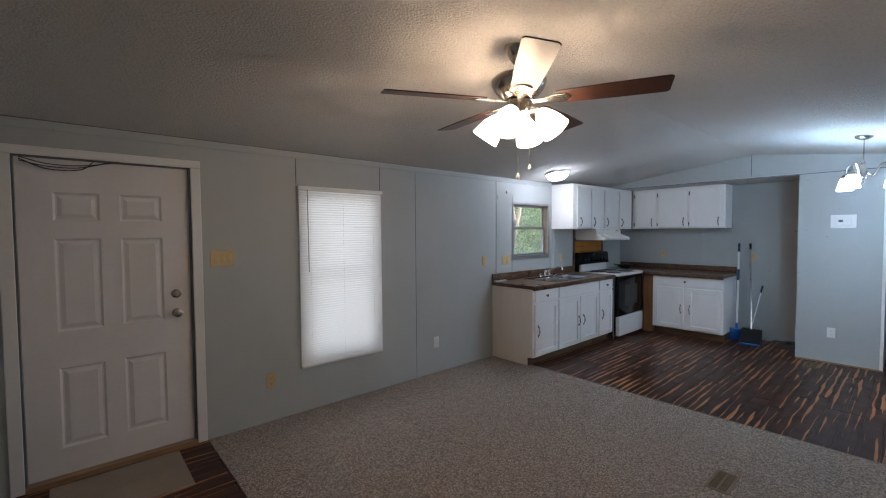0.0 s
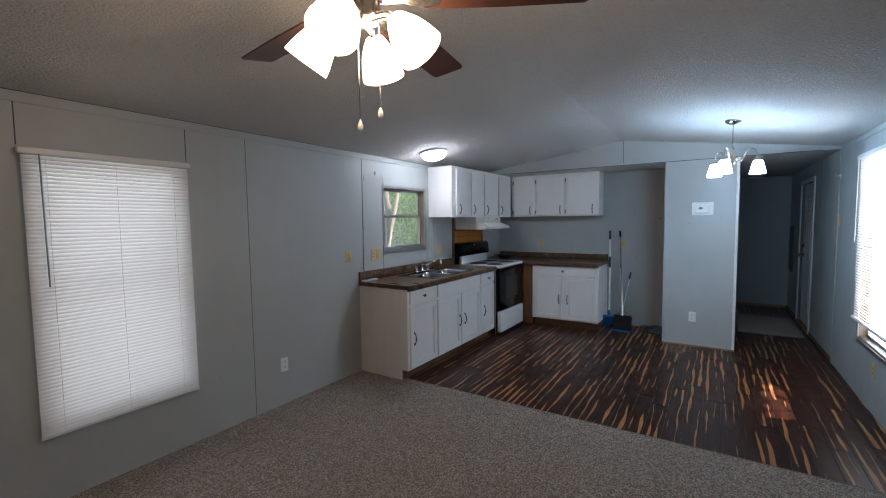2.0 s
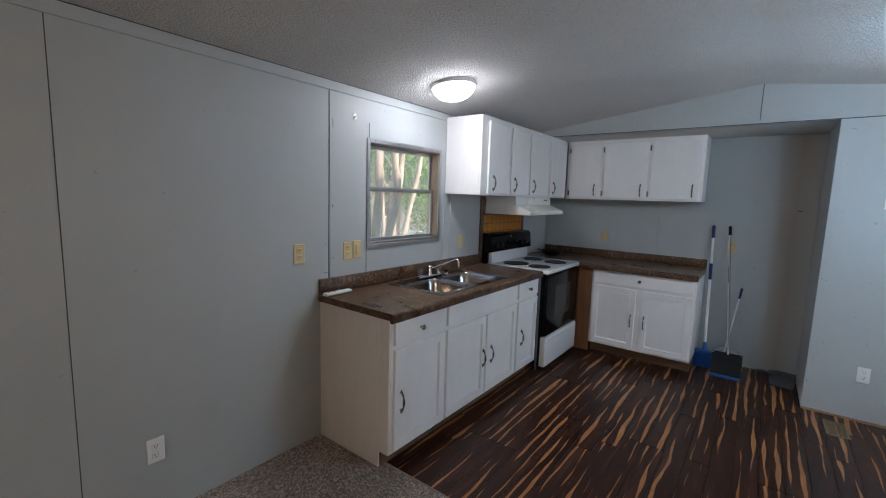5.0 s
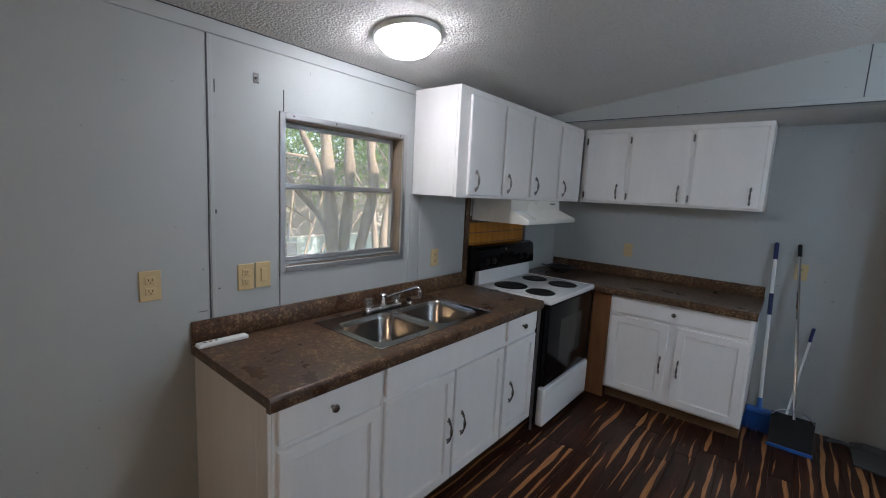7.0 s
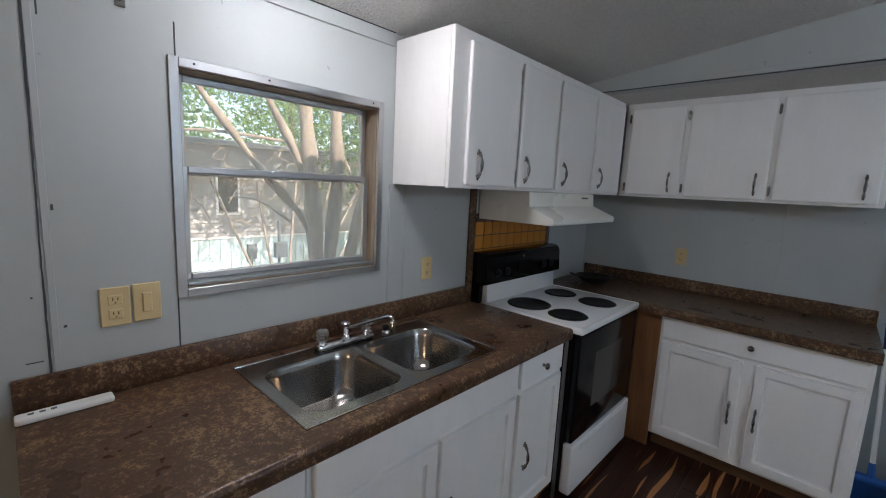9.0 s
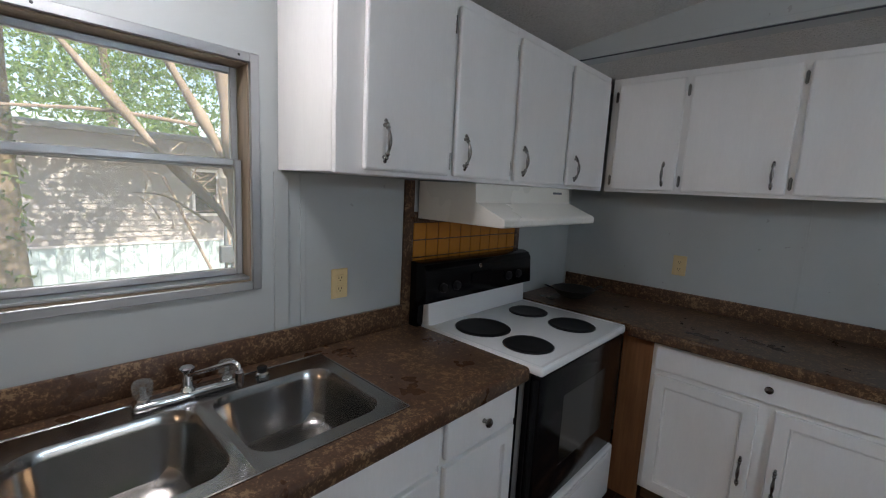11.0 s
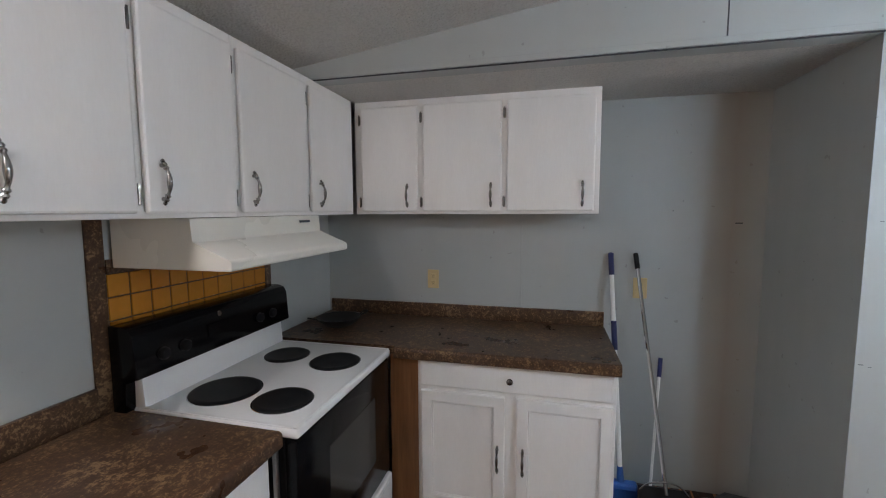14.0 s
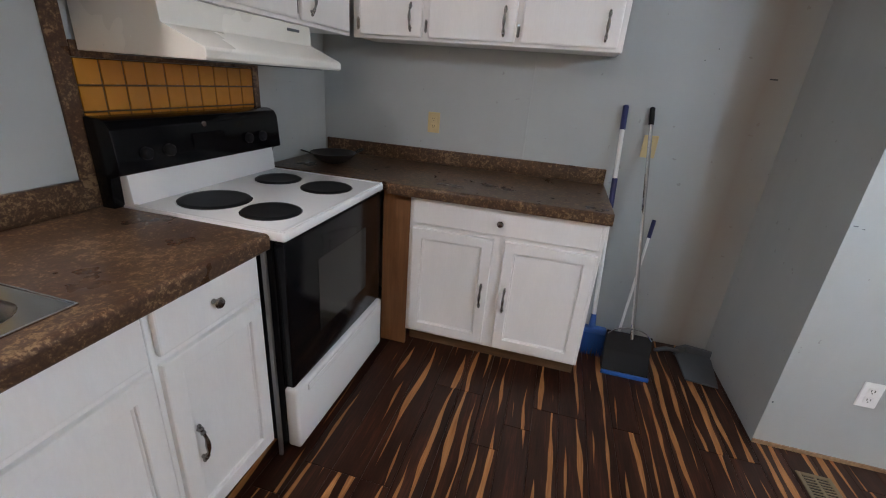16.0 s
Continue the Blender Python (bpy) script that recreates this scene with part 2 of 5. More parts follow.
DOOR_WHITE = painted("white_door_paint", (0.76, 0.73, 0.72), 0.42, 0.08)
ENAMEL = painted("white_enamel", (0.82, 0.82, 0.82), 0.16, 0.03, 0.03)
HOOD = painted("cream_enamel", (0.80, 0.78, 0.72), 0.25, 0.05, 0.05)
BLACK_GLASS = painted("black_oven_glass", (0.005, 0.005, 0.006), 0.14, 0.3, 0.02, spec=0.2)
OVEN_WINDOW = painted("dark_oven_window", (0.016, 0.016, 0.014), 0.12, 0.2, 0.02, spec=0.25)
BLACK = painted("black_plastic", (0.008, 0.008, 0.009), 0.5, 0.3, spec=0.2)
BURNER = painted("black_burner_cover", (0.007, 0.007, 0.008), 0.5, 0.3, spec=0.3)
IRON = painted("dark_iron", (0.02, 0.018, 0.017), 0.45, 0.3)
IVORY = painted("ivory_plastic", (0.62, 0.47, 0.24), 0.4, 0.1)
WHITE_PLASTIC = painted("white_plastic", (0.80, 0.80, 0.78), 0.35, 0.05)
BLUE_PLASTIC = painted("blue_plastic", (0.012, 0.10, 0.36), 0.4, 0.2)
NAVY_PLASTIC = painted("navy_grip", (0.009, 0.016, 0.095), 0.45, 0.2)
GREY_PLASTIC = painted("grey_plastic", (0.10, 0.115, 0.13), 0.45, 0.2)
BLUE_BRISTLE = painted("blue_bristles", (0.006, 0.085, 0.33), 0.7, 0.4, 0.5, brush=(40, 40, 2))
TOE = wood("toe_kick_wood", (0.085, 0.045, 0.022), (0.20, 0.115, 0.06), (3, 3, 40))
FILLER = wood("orange_brown_wood", (0.16, 0.062, 0.024), (0.32, 0.145, 0.062), (30, 30, 2))
OAK = wood("pale_threshold_wood", (0.22, 0.12, 0.06), (0.42, 0.26, 0.15), (2, 40, 40))
JAMB = wood("weathered_window_wood", (0.16, 0.115, 0.08), (0.36, 0.27, 0.19), (30, 30, 2))
BLADE = wood("dark_walnut_blade", (0.030, 0.012, 0.008), (0.075, 0.03, 0.018), (2, 40, 40), 0.35)
TILE = painted("mustard_tile", (0.52, 0.205, 0.026), 0.22, 0.15, 0.08)
GROUT = painted("dark_grout", (0.10, 0.055, 0.02), 0.8, 0.2)
SEAM = painted("seam_shadow_gap", (0.055, 0.06, 0.068), 0.7, 0.3)
STEEL = metal("brushed_steel", (0.42, 0.40, 0.38), 0.20, (3, 3, 3), 0.08)
CHROME = metal("chrome", (0.72, 0.72, 0.74), 0.08, amount=0.06)
NICKEL = metal("brushed_nickel", (0.50, 0.46, 0.41), 0.24)
PEWTER = metal("aged_pewter", (0.30, 0.29, 0.28), 0.24)
ALUMINIUM = metal("dull_aluminium", (0.42, 0.42, 0.42), 0.42, (2, 2, 2), 0.3)
REGISTER = painted("tan_register_enamel", (0.20, 0.145, 0.085), 0.45, 0.2)
GLASS = glass("window_glass", 0.19)
ACRYLIC = glass("clear_acrylic", 0.22)
SLAT = blind_mat()
MAT = painted("beige_mat", (0.30, 0.25, 0.20), 0.95, 0.25, 1.0, scale=2)
WARM = glow("warm_lit_shade", (1.0, 0.73, 0.46), FAN_GLOW)
COOL = glow("cool_lit_shade", (0.50, 0.77, 1.0), CHANDELIER_GLOW)
DOME = glow("cool_lit_dome", (0.88, 0.94, 1.0), DOME_GLOW)
BARK = wood("pale_bark", (0.17, 0.125, 0.095), (0.44, 0.36, 0.29), (9, 9, 2), 0.9)
DARK_BARK = wood("rough_bark", (0.07, 0.055, 0.04), (0.24, 0.19, 0.14), (14, 14, 3), 0.95)
LEAF = leafy("green_leaves", (0.08, 0.16, 0.045), (0.27, 0.42, 0.13))
FAR_LEAF = leafy("far_green_leaves", (0.09, 0.18, 0.07), (0.24, 0.36, 0.14))
IVY = leafy("ivy_leaves", (0.05, 0.10, 0.03), (0.22, 0.28, 0.14), 0.3)
SIDING = painted("tan_siding", (0.34, 0.32, 0.31), 0.6, 0.15)
SKIRT = painted("pale_teal_skirting", (0.44, 0.55, 0.57), 0.6, 0.2)
ROOF = painted("grey_brown_roof", (0.26, 0.24, 0.22), 0.8, 0.3)
DIRT = Mat("leaf_litter", (0.3, 0.25, 0.2), 0.95)
dv = DIRT.coords()
DIRT.color(DIRT.ramp(DIRT.math("ADD", DIRT.math("MULTIPLY", DIRT.noise(dv, 0.6, 5), 0.5), DIRT.math("MULTIPLY", DIRT.noise(dv, 14, 5, 0.75), 0.5)), [(0.35, (0.13, 0.10, 0.07)), (0.5, (0.36, 0.30, 0.24)), (0.65, (0.55, 0.49, 0.42))]))
DIRT.bump(DIRT.noise(dv, 18, 5), 0.6, 0.03)
DIRT = DIRT.m


# ---- building helpers ----
def thing(name, at, label, category, group="", kind=""):
    ob = new(name)
    ob.empty_display_size = 0.1
    ob.location = at
    return tagged(ob, label, category, group, kind)


def origin(ob):
    v = Vector((0, 0, 0))
    while ob is not None:
        v += ob.location
        ob = ob.parent
    return v


def part(name, bm, material, parent=None, label="", smooth=False):
    """Links a bmesh, drawn in world places, as one mesh under a thing or a part."""
    me = bpy.data.meshes.new(name)
    if parent is not None:
        bmesh.ops.translate(bm, verts=bm.verts, vec=-origin(parent))
    bmesh.ops.recalc_face_normals(bm, faces=bm.faces)
    bm.to_mesh(me)
    bm.free()
    me.materials.append(material)
    if smooth:
        me.shade_smooth()
        me.set_sharp_from_angle(angle=radians(40))
    ob = new(name, me)
    if parent is not None:
        ob.parent = parent
    if label:
        tagged(ob, label)
    return ob


def box(x0, y0, z0, x1, y1, z1, bevel=0.0, seg=2, bm=None):
    bm = bm or bmesh.new()
    xs, ys, zs = sorted((x0, x1)), sorted((y0, y1)), sorted((z0, z1))
    made = bmesh.ops.create_cube(bm, size=1, matrix=Matrix.Translation(((xs[0] + xs[1]) / 2, (ys[0] + ys[1]) / 2, (zs[0] + zs[1]) / 2)) @ Matrix.Diagonal((xs[1] - xs[0], ys[1] - ys[0], zs[1] - zs[0], 1)))
    if bevel:
        edges = list({e for v in made["verts"] for e in v.link_edges})
        bmesh.ops.bevel(bm, geom=edges, offset=min(bevel, 0.45 * min(xs[1] - xs[0], ys[1] - ys[0], zs[1] - zs[0])), segments=seg, profile=0.5, affect="EDGES")
    return bm


def prism(points, axis, a, b, bevel=0.0, bm=None):
    """A flat outline (two coordinates, in the order of the other axes) pushed along an axis from a to b."""
    bm = bm or bmesh.new()

    def at(p, c):
        return {"x": (c, p[0], p[1]), "y": (p[0], c, p[1]), "z": (p[0], p[1], c)}[axis]

    lo, hi = [bm.verts.new(at(p, a)) for p in points], [bm.verts.new(at(p, b)) for p in points]
    n = len(points)
    faces = [bm.faces.new(lo), bm.faces.new(hi[::-1])] + [bm.faces.new((lo[i], hi[i], hi[(i + 1) % n], lo[(i + 1) % n])) for i in range(n)]
    if bevel:
        bmesh.ops.bevel(bm, geom=list({e for f in faces for e in f.edges}), offset=bevel, segments=2, profile=0.5, affect="EDGES")
    return bm


def sweep(points, radii, sides=10, bm=None, flat=1.0):
    """A round bar along a line of points, with a radius at each."""
    bm = bm or bmesh.new()
    pts = [Vector(p) for p in points]
    if not hasattr(radii, "__len__"):
        radii = [radii] * len(pts)
    rings, last = [], None
    for i, (p, r) in enumerate(zip(pts, radii)):
        d = (pts[min(i + 1, len(pts) - 1)] - pts[max(i - 1, 0)]).normalized()
        if last is None:
            u = d.orthogonal().normalized()
        else:
            u = (last - d * last.dot(d)).normalized()
        last, w = u, d.cross(u)
        rings.append([bm.verts.new(p + (u * math.cos(a) + w * math.sin(a) * flat) * r) for a in (math.tau * k / sides for k in range(sides))])
    for a, b in zip(rings, rings[1:]):
        for k in range(sides):
            bm.faces.new((a[k], a[(k + 1) % sides], b[(k + 1) % sides], b[k]))
    bm.faces.new(rings[0][::-1])
    bm.faces.new(rings[-1])
    return bm


def lathe(at, profile, sides=24, turn=None, bm=None, closed=True):
    """Turns a profile of (radius, height) about z at a place; turn tilts it first."""
    bm = bm or bmesh.new()
    m = Matrix.Translation(at) @ (turn or Matrix.Identity(4))
    rings = [[bm.verts.new(m @ Vector((r * math.cos(a), r * math.sin(a), h))) for a in (math.tau * k / sides for k in range(sides))] for r, h in profile]
    for a, b in zip(rings, rings[1:]):
        for k in range(sides):
            bm.faces.new((a[k], a[(k + 1) % sides], b[(k + 1) % sides], b[k]))
    if closed:
        bm.faces.new(rings[0][::-1])
        bm.faces.new(rings[-1])
    return bm


def arc(points, steps=8):
    """A smooth line through a few points (Catmull-Rom)."""
    p = [Vector(q) for q in points]
    p = [2 * p[0] - p[1]] + p + [2 * p[-1] - p[-2]]
    out = []
    for i in range(1, len(p) - 2):
        for s in range(steps):
            t = s / steps
            a, b, c, d = p[i - 1:i + 3]
            out.append(0.5 * ((2 * b) + (c - a) * t + (2 * a - 5 * b + 4 * c - d) * t * t + (3 * b - a - 3 * c + d) * t ** 3))
    return out + [p[-2]]


def holed_wall(name, axis, at, thick, u0, u1, z0, z1, holes, material, label):
    """A wall in the plane axis = at, thick metres outwards, with rectangular openings (u0, z0, u1, z1) through it."""
    us = sorted({u0, u1, *(h[0] for h in holes), *(h[2] for h in holes)})
    zs = sorted({z0, z1, *(h[1] for h in holes), *(h[3] for h in holes)})
    solid = {(i, j) for i in range(len(us) - 1) for j in range(len(zs) - 1) if not any(h[0] <= us[i] < h[2] and h[1] <= zs[j] < h[3] for h in holes)}
    bm = bmesh.new()
    known = {}

    def vert(i, j, k):
        if (i, j, k) not in known:
            c = at + thick * k
            known[i, j, k] = bm.verts.new((us[i], c, zs[j]) if axis == "y" else (c, us[i], zs[j]))
        return known[i, j, k]

    for i, j in solid:
        for k in (0, 1):
            bm.faces.new([vert(*q, k) for q in ((i, j), (i + 1, j), (i + 1, j + 1), (i, j + 1))])
        for (di, dj), (p, q) in (((-1, 0), ((i, j), (i, j + 1))), ((1, 0), ((i + 1, j), (i + 1, j + 1))), ((0, -1), ((i, j), (i + 1, j))), ((0, 1), ((i, j + 1), (i + 1, j + 1)))):
            if (i + di, j + dj) not in solid:
                bm.faces.new([vert(*p, 0), vert(*q, 0), vert(*q, 1), vert(*p, 1)])
    return tagged(part(name, bm, material), label, "wall", kind="structure")


def structure(name, bm, material, label, category, smooth=False):
    return tagged(part(name, bm, material, smooth=smooth), label, category, kind="structure")


# ---- the shell ----
X0, X1, Y1 = -4.3, 2.625, -4.04            # end wall, kitchen gable, right-hand wall; the door wall is y = 0
EAVE, RIDGE, RIDGE_Y = 2.20, 2.475, -2.02
ALCOVE_X, SOFFIT, HALL_X = 3.335, 2.170, 5.80
PILLAR_Y0, PILLAR_Y1 = -2.49, -3.212
CARPET_X = 0.088

holed_wall("wall_door_side", "y", 0.0, 0.11, X0 - 0.1, HALL_X, -0.25, 2.3, [(-4.062, -0.01, -3.152, 1.998), (-2.35, 0.425, -1.62, 1.87), (0.432, 1.195, 1.183, 1.88)], WALL, "blue-grey painted panelled wall")
holed_wall("wall_window_side", "y", Y1, -0.11, X0 - 0.1, HALL_X, -0.25, 2.3, [(0.945, 0.475, 1.80, 1.985), (3.905, -0.01, 4.765, 1.965)], WALL, "blue-grey painted panelled wall")
holed_wall("wall_end", "x", X0, -0.1, Y1 - 0.11, 0.11, -0.25, 2.6, [], WALL, "plain blue-grey end wall")
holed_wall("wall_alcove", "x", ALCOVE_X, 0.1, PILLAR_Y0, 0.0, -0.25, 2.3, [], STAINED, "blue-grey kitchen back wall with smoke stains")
holed_wall("wall_hall_end", "x", HALL_X, 0.1, Y1, -2.6, -0.25, 2.3, [], WALL, "blue-grey wall at the end of the hall")
structure("wall_pillar", box(X1, PILLAR_Y1, -0.2, ALCOVE_X + 0.1, PILLAR_Y0, SOFFIT + 0.02), WALL, "blue-grey painted wall block beside the kitchen", "wall")
# added only to close the hall on the side hidden by the wall block
structure("wall_hall_closure", box(ALCOVE_X + 0.1, -3.2, -0.2, HALL_X, -3.1, SOFFIT + 0.05), WALL, "plain blue-grey wall added to close off the hall", "wall")
structure("wall_gable", prism([(0.0, SOFFIT), (0.0, EAVE + 0.02), (RIDGE_Y, RIDGE + 0.02), (Y1, EAVE + 0.02), (Y1, SOFFIT)], "x", X1, X1 + 0.08), WALL, "blue-grey gable above the kitchen alcove", "wall")
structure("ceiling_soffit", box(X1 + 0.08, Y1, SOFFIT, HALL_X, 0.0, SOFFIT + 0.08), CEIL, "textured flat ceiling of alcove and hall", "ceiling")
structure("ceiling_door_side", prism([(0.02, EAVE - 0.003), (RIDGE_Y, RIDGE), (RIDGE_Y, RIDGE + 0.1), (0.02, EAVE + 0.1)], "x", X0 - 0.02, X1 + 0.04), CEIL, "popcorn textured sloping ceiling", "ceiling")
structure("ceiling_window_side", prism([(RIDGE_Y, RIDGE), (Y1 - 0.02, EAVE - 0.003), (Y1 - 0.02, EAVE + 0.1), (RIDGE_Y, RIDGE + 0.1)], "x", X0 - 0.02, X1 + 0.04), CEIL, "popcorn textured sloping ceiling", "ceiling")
# this roof is out of view; it keeps sky light from leaking past the ceilings
structure("roof", box(X0 - 0.2, Y1 - 0.3, 2.66, HALL_X + 0.2, 0.3, 2.75), ROOF, "flat roof added out of view to shut out the sky", "roof")
structure("subfloor", box(X0 - 0.1, Y1 - 0.1, -0.25, HALL_X + 0.1, 0.1, -0.016), GROUT, "dark subfloor under the boards", "floor")

# carpet, a low pile with a rounded edge, cut out at the entry
ENTRY_X, ENTRY_Y = -3.09, -1.25
bm = prism([(X0, Y1), (CARPET_X, Y1), (CARPET_X, 0.0), (ENTRY_X, 0.0), (ENTRY_X, ENTRY_Y), (X0, ENTRY_Y)], "z", -0.015, 0.004)
structure("carpet_floor", bm, CARPET, "worn speckled beige-grey carpet", "carpet")
structure("carpet_edge_trim", sweep([(CARPET_X, Y1, 0.002), (CARPET_X, -0.5, 0.002)], 0.006, 6), MAT, "pale carpet edge strip", "trim")

# thin seams and cover strips of the wall panels
def strip(name, x0, y0, z0, x1, y1, z1, mat, label, cat="trim"):
    return structure(name, box(x0, y0, z0, x1, y1, z1, 0.001, 1), mat, label, cat)


for n, (x, za, zb, w) in enumerate([(-2.395, 1.93, 2.15, 0.005), (-1.575, 1.93, 2.15, 0.005), (-1.145, 0.0, 2.15, 0.0035), (-2.50, 2.15, 2.2, 0.004), (0.405, 0.92, 1.168, 0.004), (0.425, 1.905, 2.0, 0.004)]):
    strip("panel_seam", x, 0.001, za, x + w, -0.002, zb, SEAM, "thin dark seam between wall panels")


def open_seam(x, z0, z1, width, seed, label):
    """An uneven gap between two wall boards, its edges wandering, with torn paint beside it."""
    rng = random.Random(seed)
    bm, rows = bmesh.new(), []
    n = int((z1 - z0) / 0.02)
    for k in range(n + 1):
        z = z0 + (z1 - z0) * k / n
        at = x + 0.003 * math.sin(2.3 * z + seed) + rng.uniform(-0.0006, 0.0006)
        w = width * (0.55 + 0.45 * math.sin(3.1 * z + 1.7 * seed) ** 2) + rng.uniform(-0.0006, 0.0006)
        rows.append([bm.verts.new((at + dx, y, z)) for dx, y in ((0, 0.0), (0, -0.002), (w, -0.002), (w, 0.0))])
    for p, q in zip(rows, rows[1:]):
        for i in range(3):
            bm.faces.new((p[i], p[i + 1], q[i + 1], q[i]))
    return structure("panel_seam", bm, SEAM, label, "trim")


open_seam(0.098, 0.925, 2.145, 0.0065, 3, "uneven dark gap between two wall panels")
strip("seam_flange", 0.1065, 0.0, 0.925, 0.122, -0.003, 2.145, WALL, "painted edge of a warped wall panel")
for x, z, w, h in ((0.130, 1.93, 0.004, 0.05), (0.126, 1.45, 0.006, 0.016), (0.112, 1.33, 0.006, 0.006), (0.132, 1.13, 0.007, 0.007), (0.052, 1.045, 0.035, 0.003), (0.077, 0.99, 0.006, 0.005), (0.072, 1.22, 0.005, 0.005)):
    structure("paint_chip", box(x, 0.001, z, x + w, -0.0012, z + h, 0.0006, 1), SEAM, "small dark chip in the wall paint", "paint chip")
for y, z, w, h in ((-2.352, 1.502, 0.034, 0.006), (-2.052, 1.567, 0.005, 0.005), (-2.10, 1.62, 0.004, 0.004)):
    structure("paint_chip", box(ALCOVE_X + 0.001, y, z, ALCOVE_X - 0.0015, y - w, z + h, 0.0006, 1), SEAM, "small dark chip in the wall paint", "paint chip")
for y, z, w, h in ((-2.527, 1.532, 0.012, 0.002), (-2.55, 1.512, 0.02, 0.002), (-2.50, 1.015, 0.016, 0.003), (-2.53, 1.008, 0.010, 0.002), (-2.50, 0.22, 0.007, 0.007)):
    structure("paint_chip", box(X1 + 0.001, y, z, X1 - 0.0012, y - w, z + h, 0.0005, 1), GREY_PLASTIC, "faint scuff in the wall paint", "paint chip")
strip("panel_batten", 1.255, 0.0, 0.92, 1.305, -0.008, 1.555, WALL, "painted cover strip on a wall seam")
strip("panel_batten", 1.35, 0.0, 0.92, 1.37, -0.006, 1.555, WALL, "painted cover strip on a wall seam")
strip("crown_strip", X0, 0.0, 2.145, 1.26, -0.009, 2.198, WALL, "flat painted strip under the ceiling")
strip("crown_seam", X0, 0.001, 2.1985, 1.26, -0.012, 2.2025, SEAM, "dark gap at the ceiling edge")
strip("crown_strip", X0, Y1, 2.15, X1, Y1 + 0.009, 2.198, WALL, "flat painted strip under the ceiling")
strip("panel_seam", 0.905, Y1 - 0.001, 0.0, 0.910, Y1 + 0.002, 0.45, SEAM, "thin dark seam between wall panels")
strip("panel_seam", 0.793, Y1 - 0.001, 2.0, 0.797, Y1 + 0.002, 2.15, SEAM, "thin dark seam between wall panels")
strip("panel_seam", -0.394, Y1 - 0.001, 0.0, -0.389, Y1 + 0.002, 2.15, SEAM, "thin dark seam between wall panels")
strip("panel_batten", 2.66, Y1, 0.0, 2.70, Y1 + 0.008, SOFFIT, WALL, "painted cover strip on a wall seam")
strip("panel_seam", 3.55, Y1 - 0.001, 1.6, 3.556, Y1 + 0.002, 2.16, SEAM, "thin dark seam between wall panels")
strip("panel_batten", ALCOVE_X + 0.001, -1.248, 1.0, ALCOVE_X - 0.005, -1.258, 1.56, WALL, "thin painted cover strip on a wall seam")
strip("gable_seam", X1 + 0.001, RIDGE_Y, SOFFIT, X1 - 0.002, RIDGE_Y - 0.005, RIDGE - 0.004, SEAM, "thin seam at the ridge of the gable")
strip("gable_seam", X1 + 0.001, -3.9, SOFFIT, X1 - 0.003, 0.0, SOFFIT + 0.006, SEAM, "dark lower edge of the gable panel")
strip("gable_edge", X1 - 0.010, Y1, SOFFIT + 0.006, X1, 0.0, SOFFIT + 0.03, WALL, "painted lower edge of the gable panel")
strip("baseboard", X1 - 0.008, PILLAR_Y1, 0.0, X1, PILLAR_Y0, 0.018, OAK, "thin wooden strip at the foot of the wall", "baseboard")
strip("corner_trim", X1 - 0.006, PILLAR_Y1 - 0.004, 0.0, X1 + 0.03, PILLAR_Y1 + 0.022, SOFFIT, WHITE_TRIM, "white painted corner strip")
strip("baseboard", X1 + 0.05, Y1, 0.0, HALL_X, Y1 + 0.008, 0.05, TOE, "dark strip along the hall wall", "baseboard")
strip("baseboard", HALL_X - 0.01, Y1, 0.0, HALL_X, -3.2, 0.04, OAK, "pale strip at the foot of the hall end wall", "baseboard")


# ---- windows and blinds ----
def blinds(name, x0, x1, y, z0, z1, into, tilt, label, wand_x=None, pitch=0.0205):
    """A mini blind hung before a window: head rail, bottom rail, single slats, cords and wand. into: +1 hangs towards +y."""
    t = thing(name, ((x0 + x1) / 2, y, z0), label, "window blind")
    part("head_rail", box(x0 - 0.008, y - 0.018, z1 - 0.032, x1 + 0.008, y + 0.018, z1, 0.004), WHITE_PLASTIC, t)
    part("bottom_rail", box(x0, y - 0.011, z0, x1, y + 0.011, z0 + 0.02, 0.004), WHITE_PLASTIC, t)
    bm, n = bmesh.new(), 5
    w, crown = 0.0255, 0.0032
    pts = [(s * w, crown * (1 - (2 * s) ** 2)) for s in [k / (n - 1) - 0.5 for k in range(n)]]
    rows = []
    for x in (x0 + 0.003, x1 - 0.003):
        rows.append([bm.verts.new((x - (x0 + x1) / 2, a * math.cos(tilt) - b * math.sin(tilt), a * math.sin(tilt) + b * math.cos(tilt))) for a, b in pts])
    for k in range(n - 1):
        bm.faces.new((rows[0][k], rows[0][k + 1], rows[1][k + 1], rows[1][k]))
    me = bpy.data.meshes.new("slat")
    bm.to_mesh(me)
    bm.free()
    me.materials.append(SLAT)
    me.shade_smooth()
    z = z0 + 0.03
    while z < z1 - 0.035:
        s = new("slat", me)
        s.parent = t
        s.location = (0, random.uniform(-0.001, 0.001), z - z0)
        s.rotation_euler = (radians(random.uniform(-1.2, 1.2)), radians(random.uniform(-0.12, 0.12)), 0)
        z += pitch
    for f in (0.12, 0.5, 0.88):
        x = x0 + (x1 - x0) * f
        part("ladder_cord", box(x - 0.0008, y + into * 0.0135, z0 + 0.01, x + 0.0008, y + into * 0.0145, z1 - 0.02), WHITE_PLASTIC, t)
    if wand_x is not None:
        part("wand", sweep([(wand_x, y + into * 0.022, z1 - 0.03), (wand_x + 0.004, y + into * 0.024, z1 - 0.72)], 0.004, 8), ALUMINIUM if into < 0 else WHITE_PLASTIC, t, "thin tilt wand")
    return t


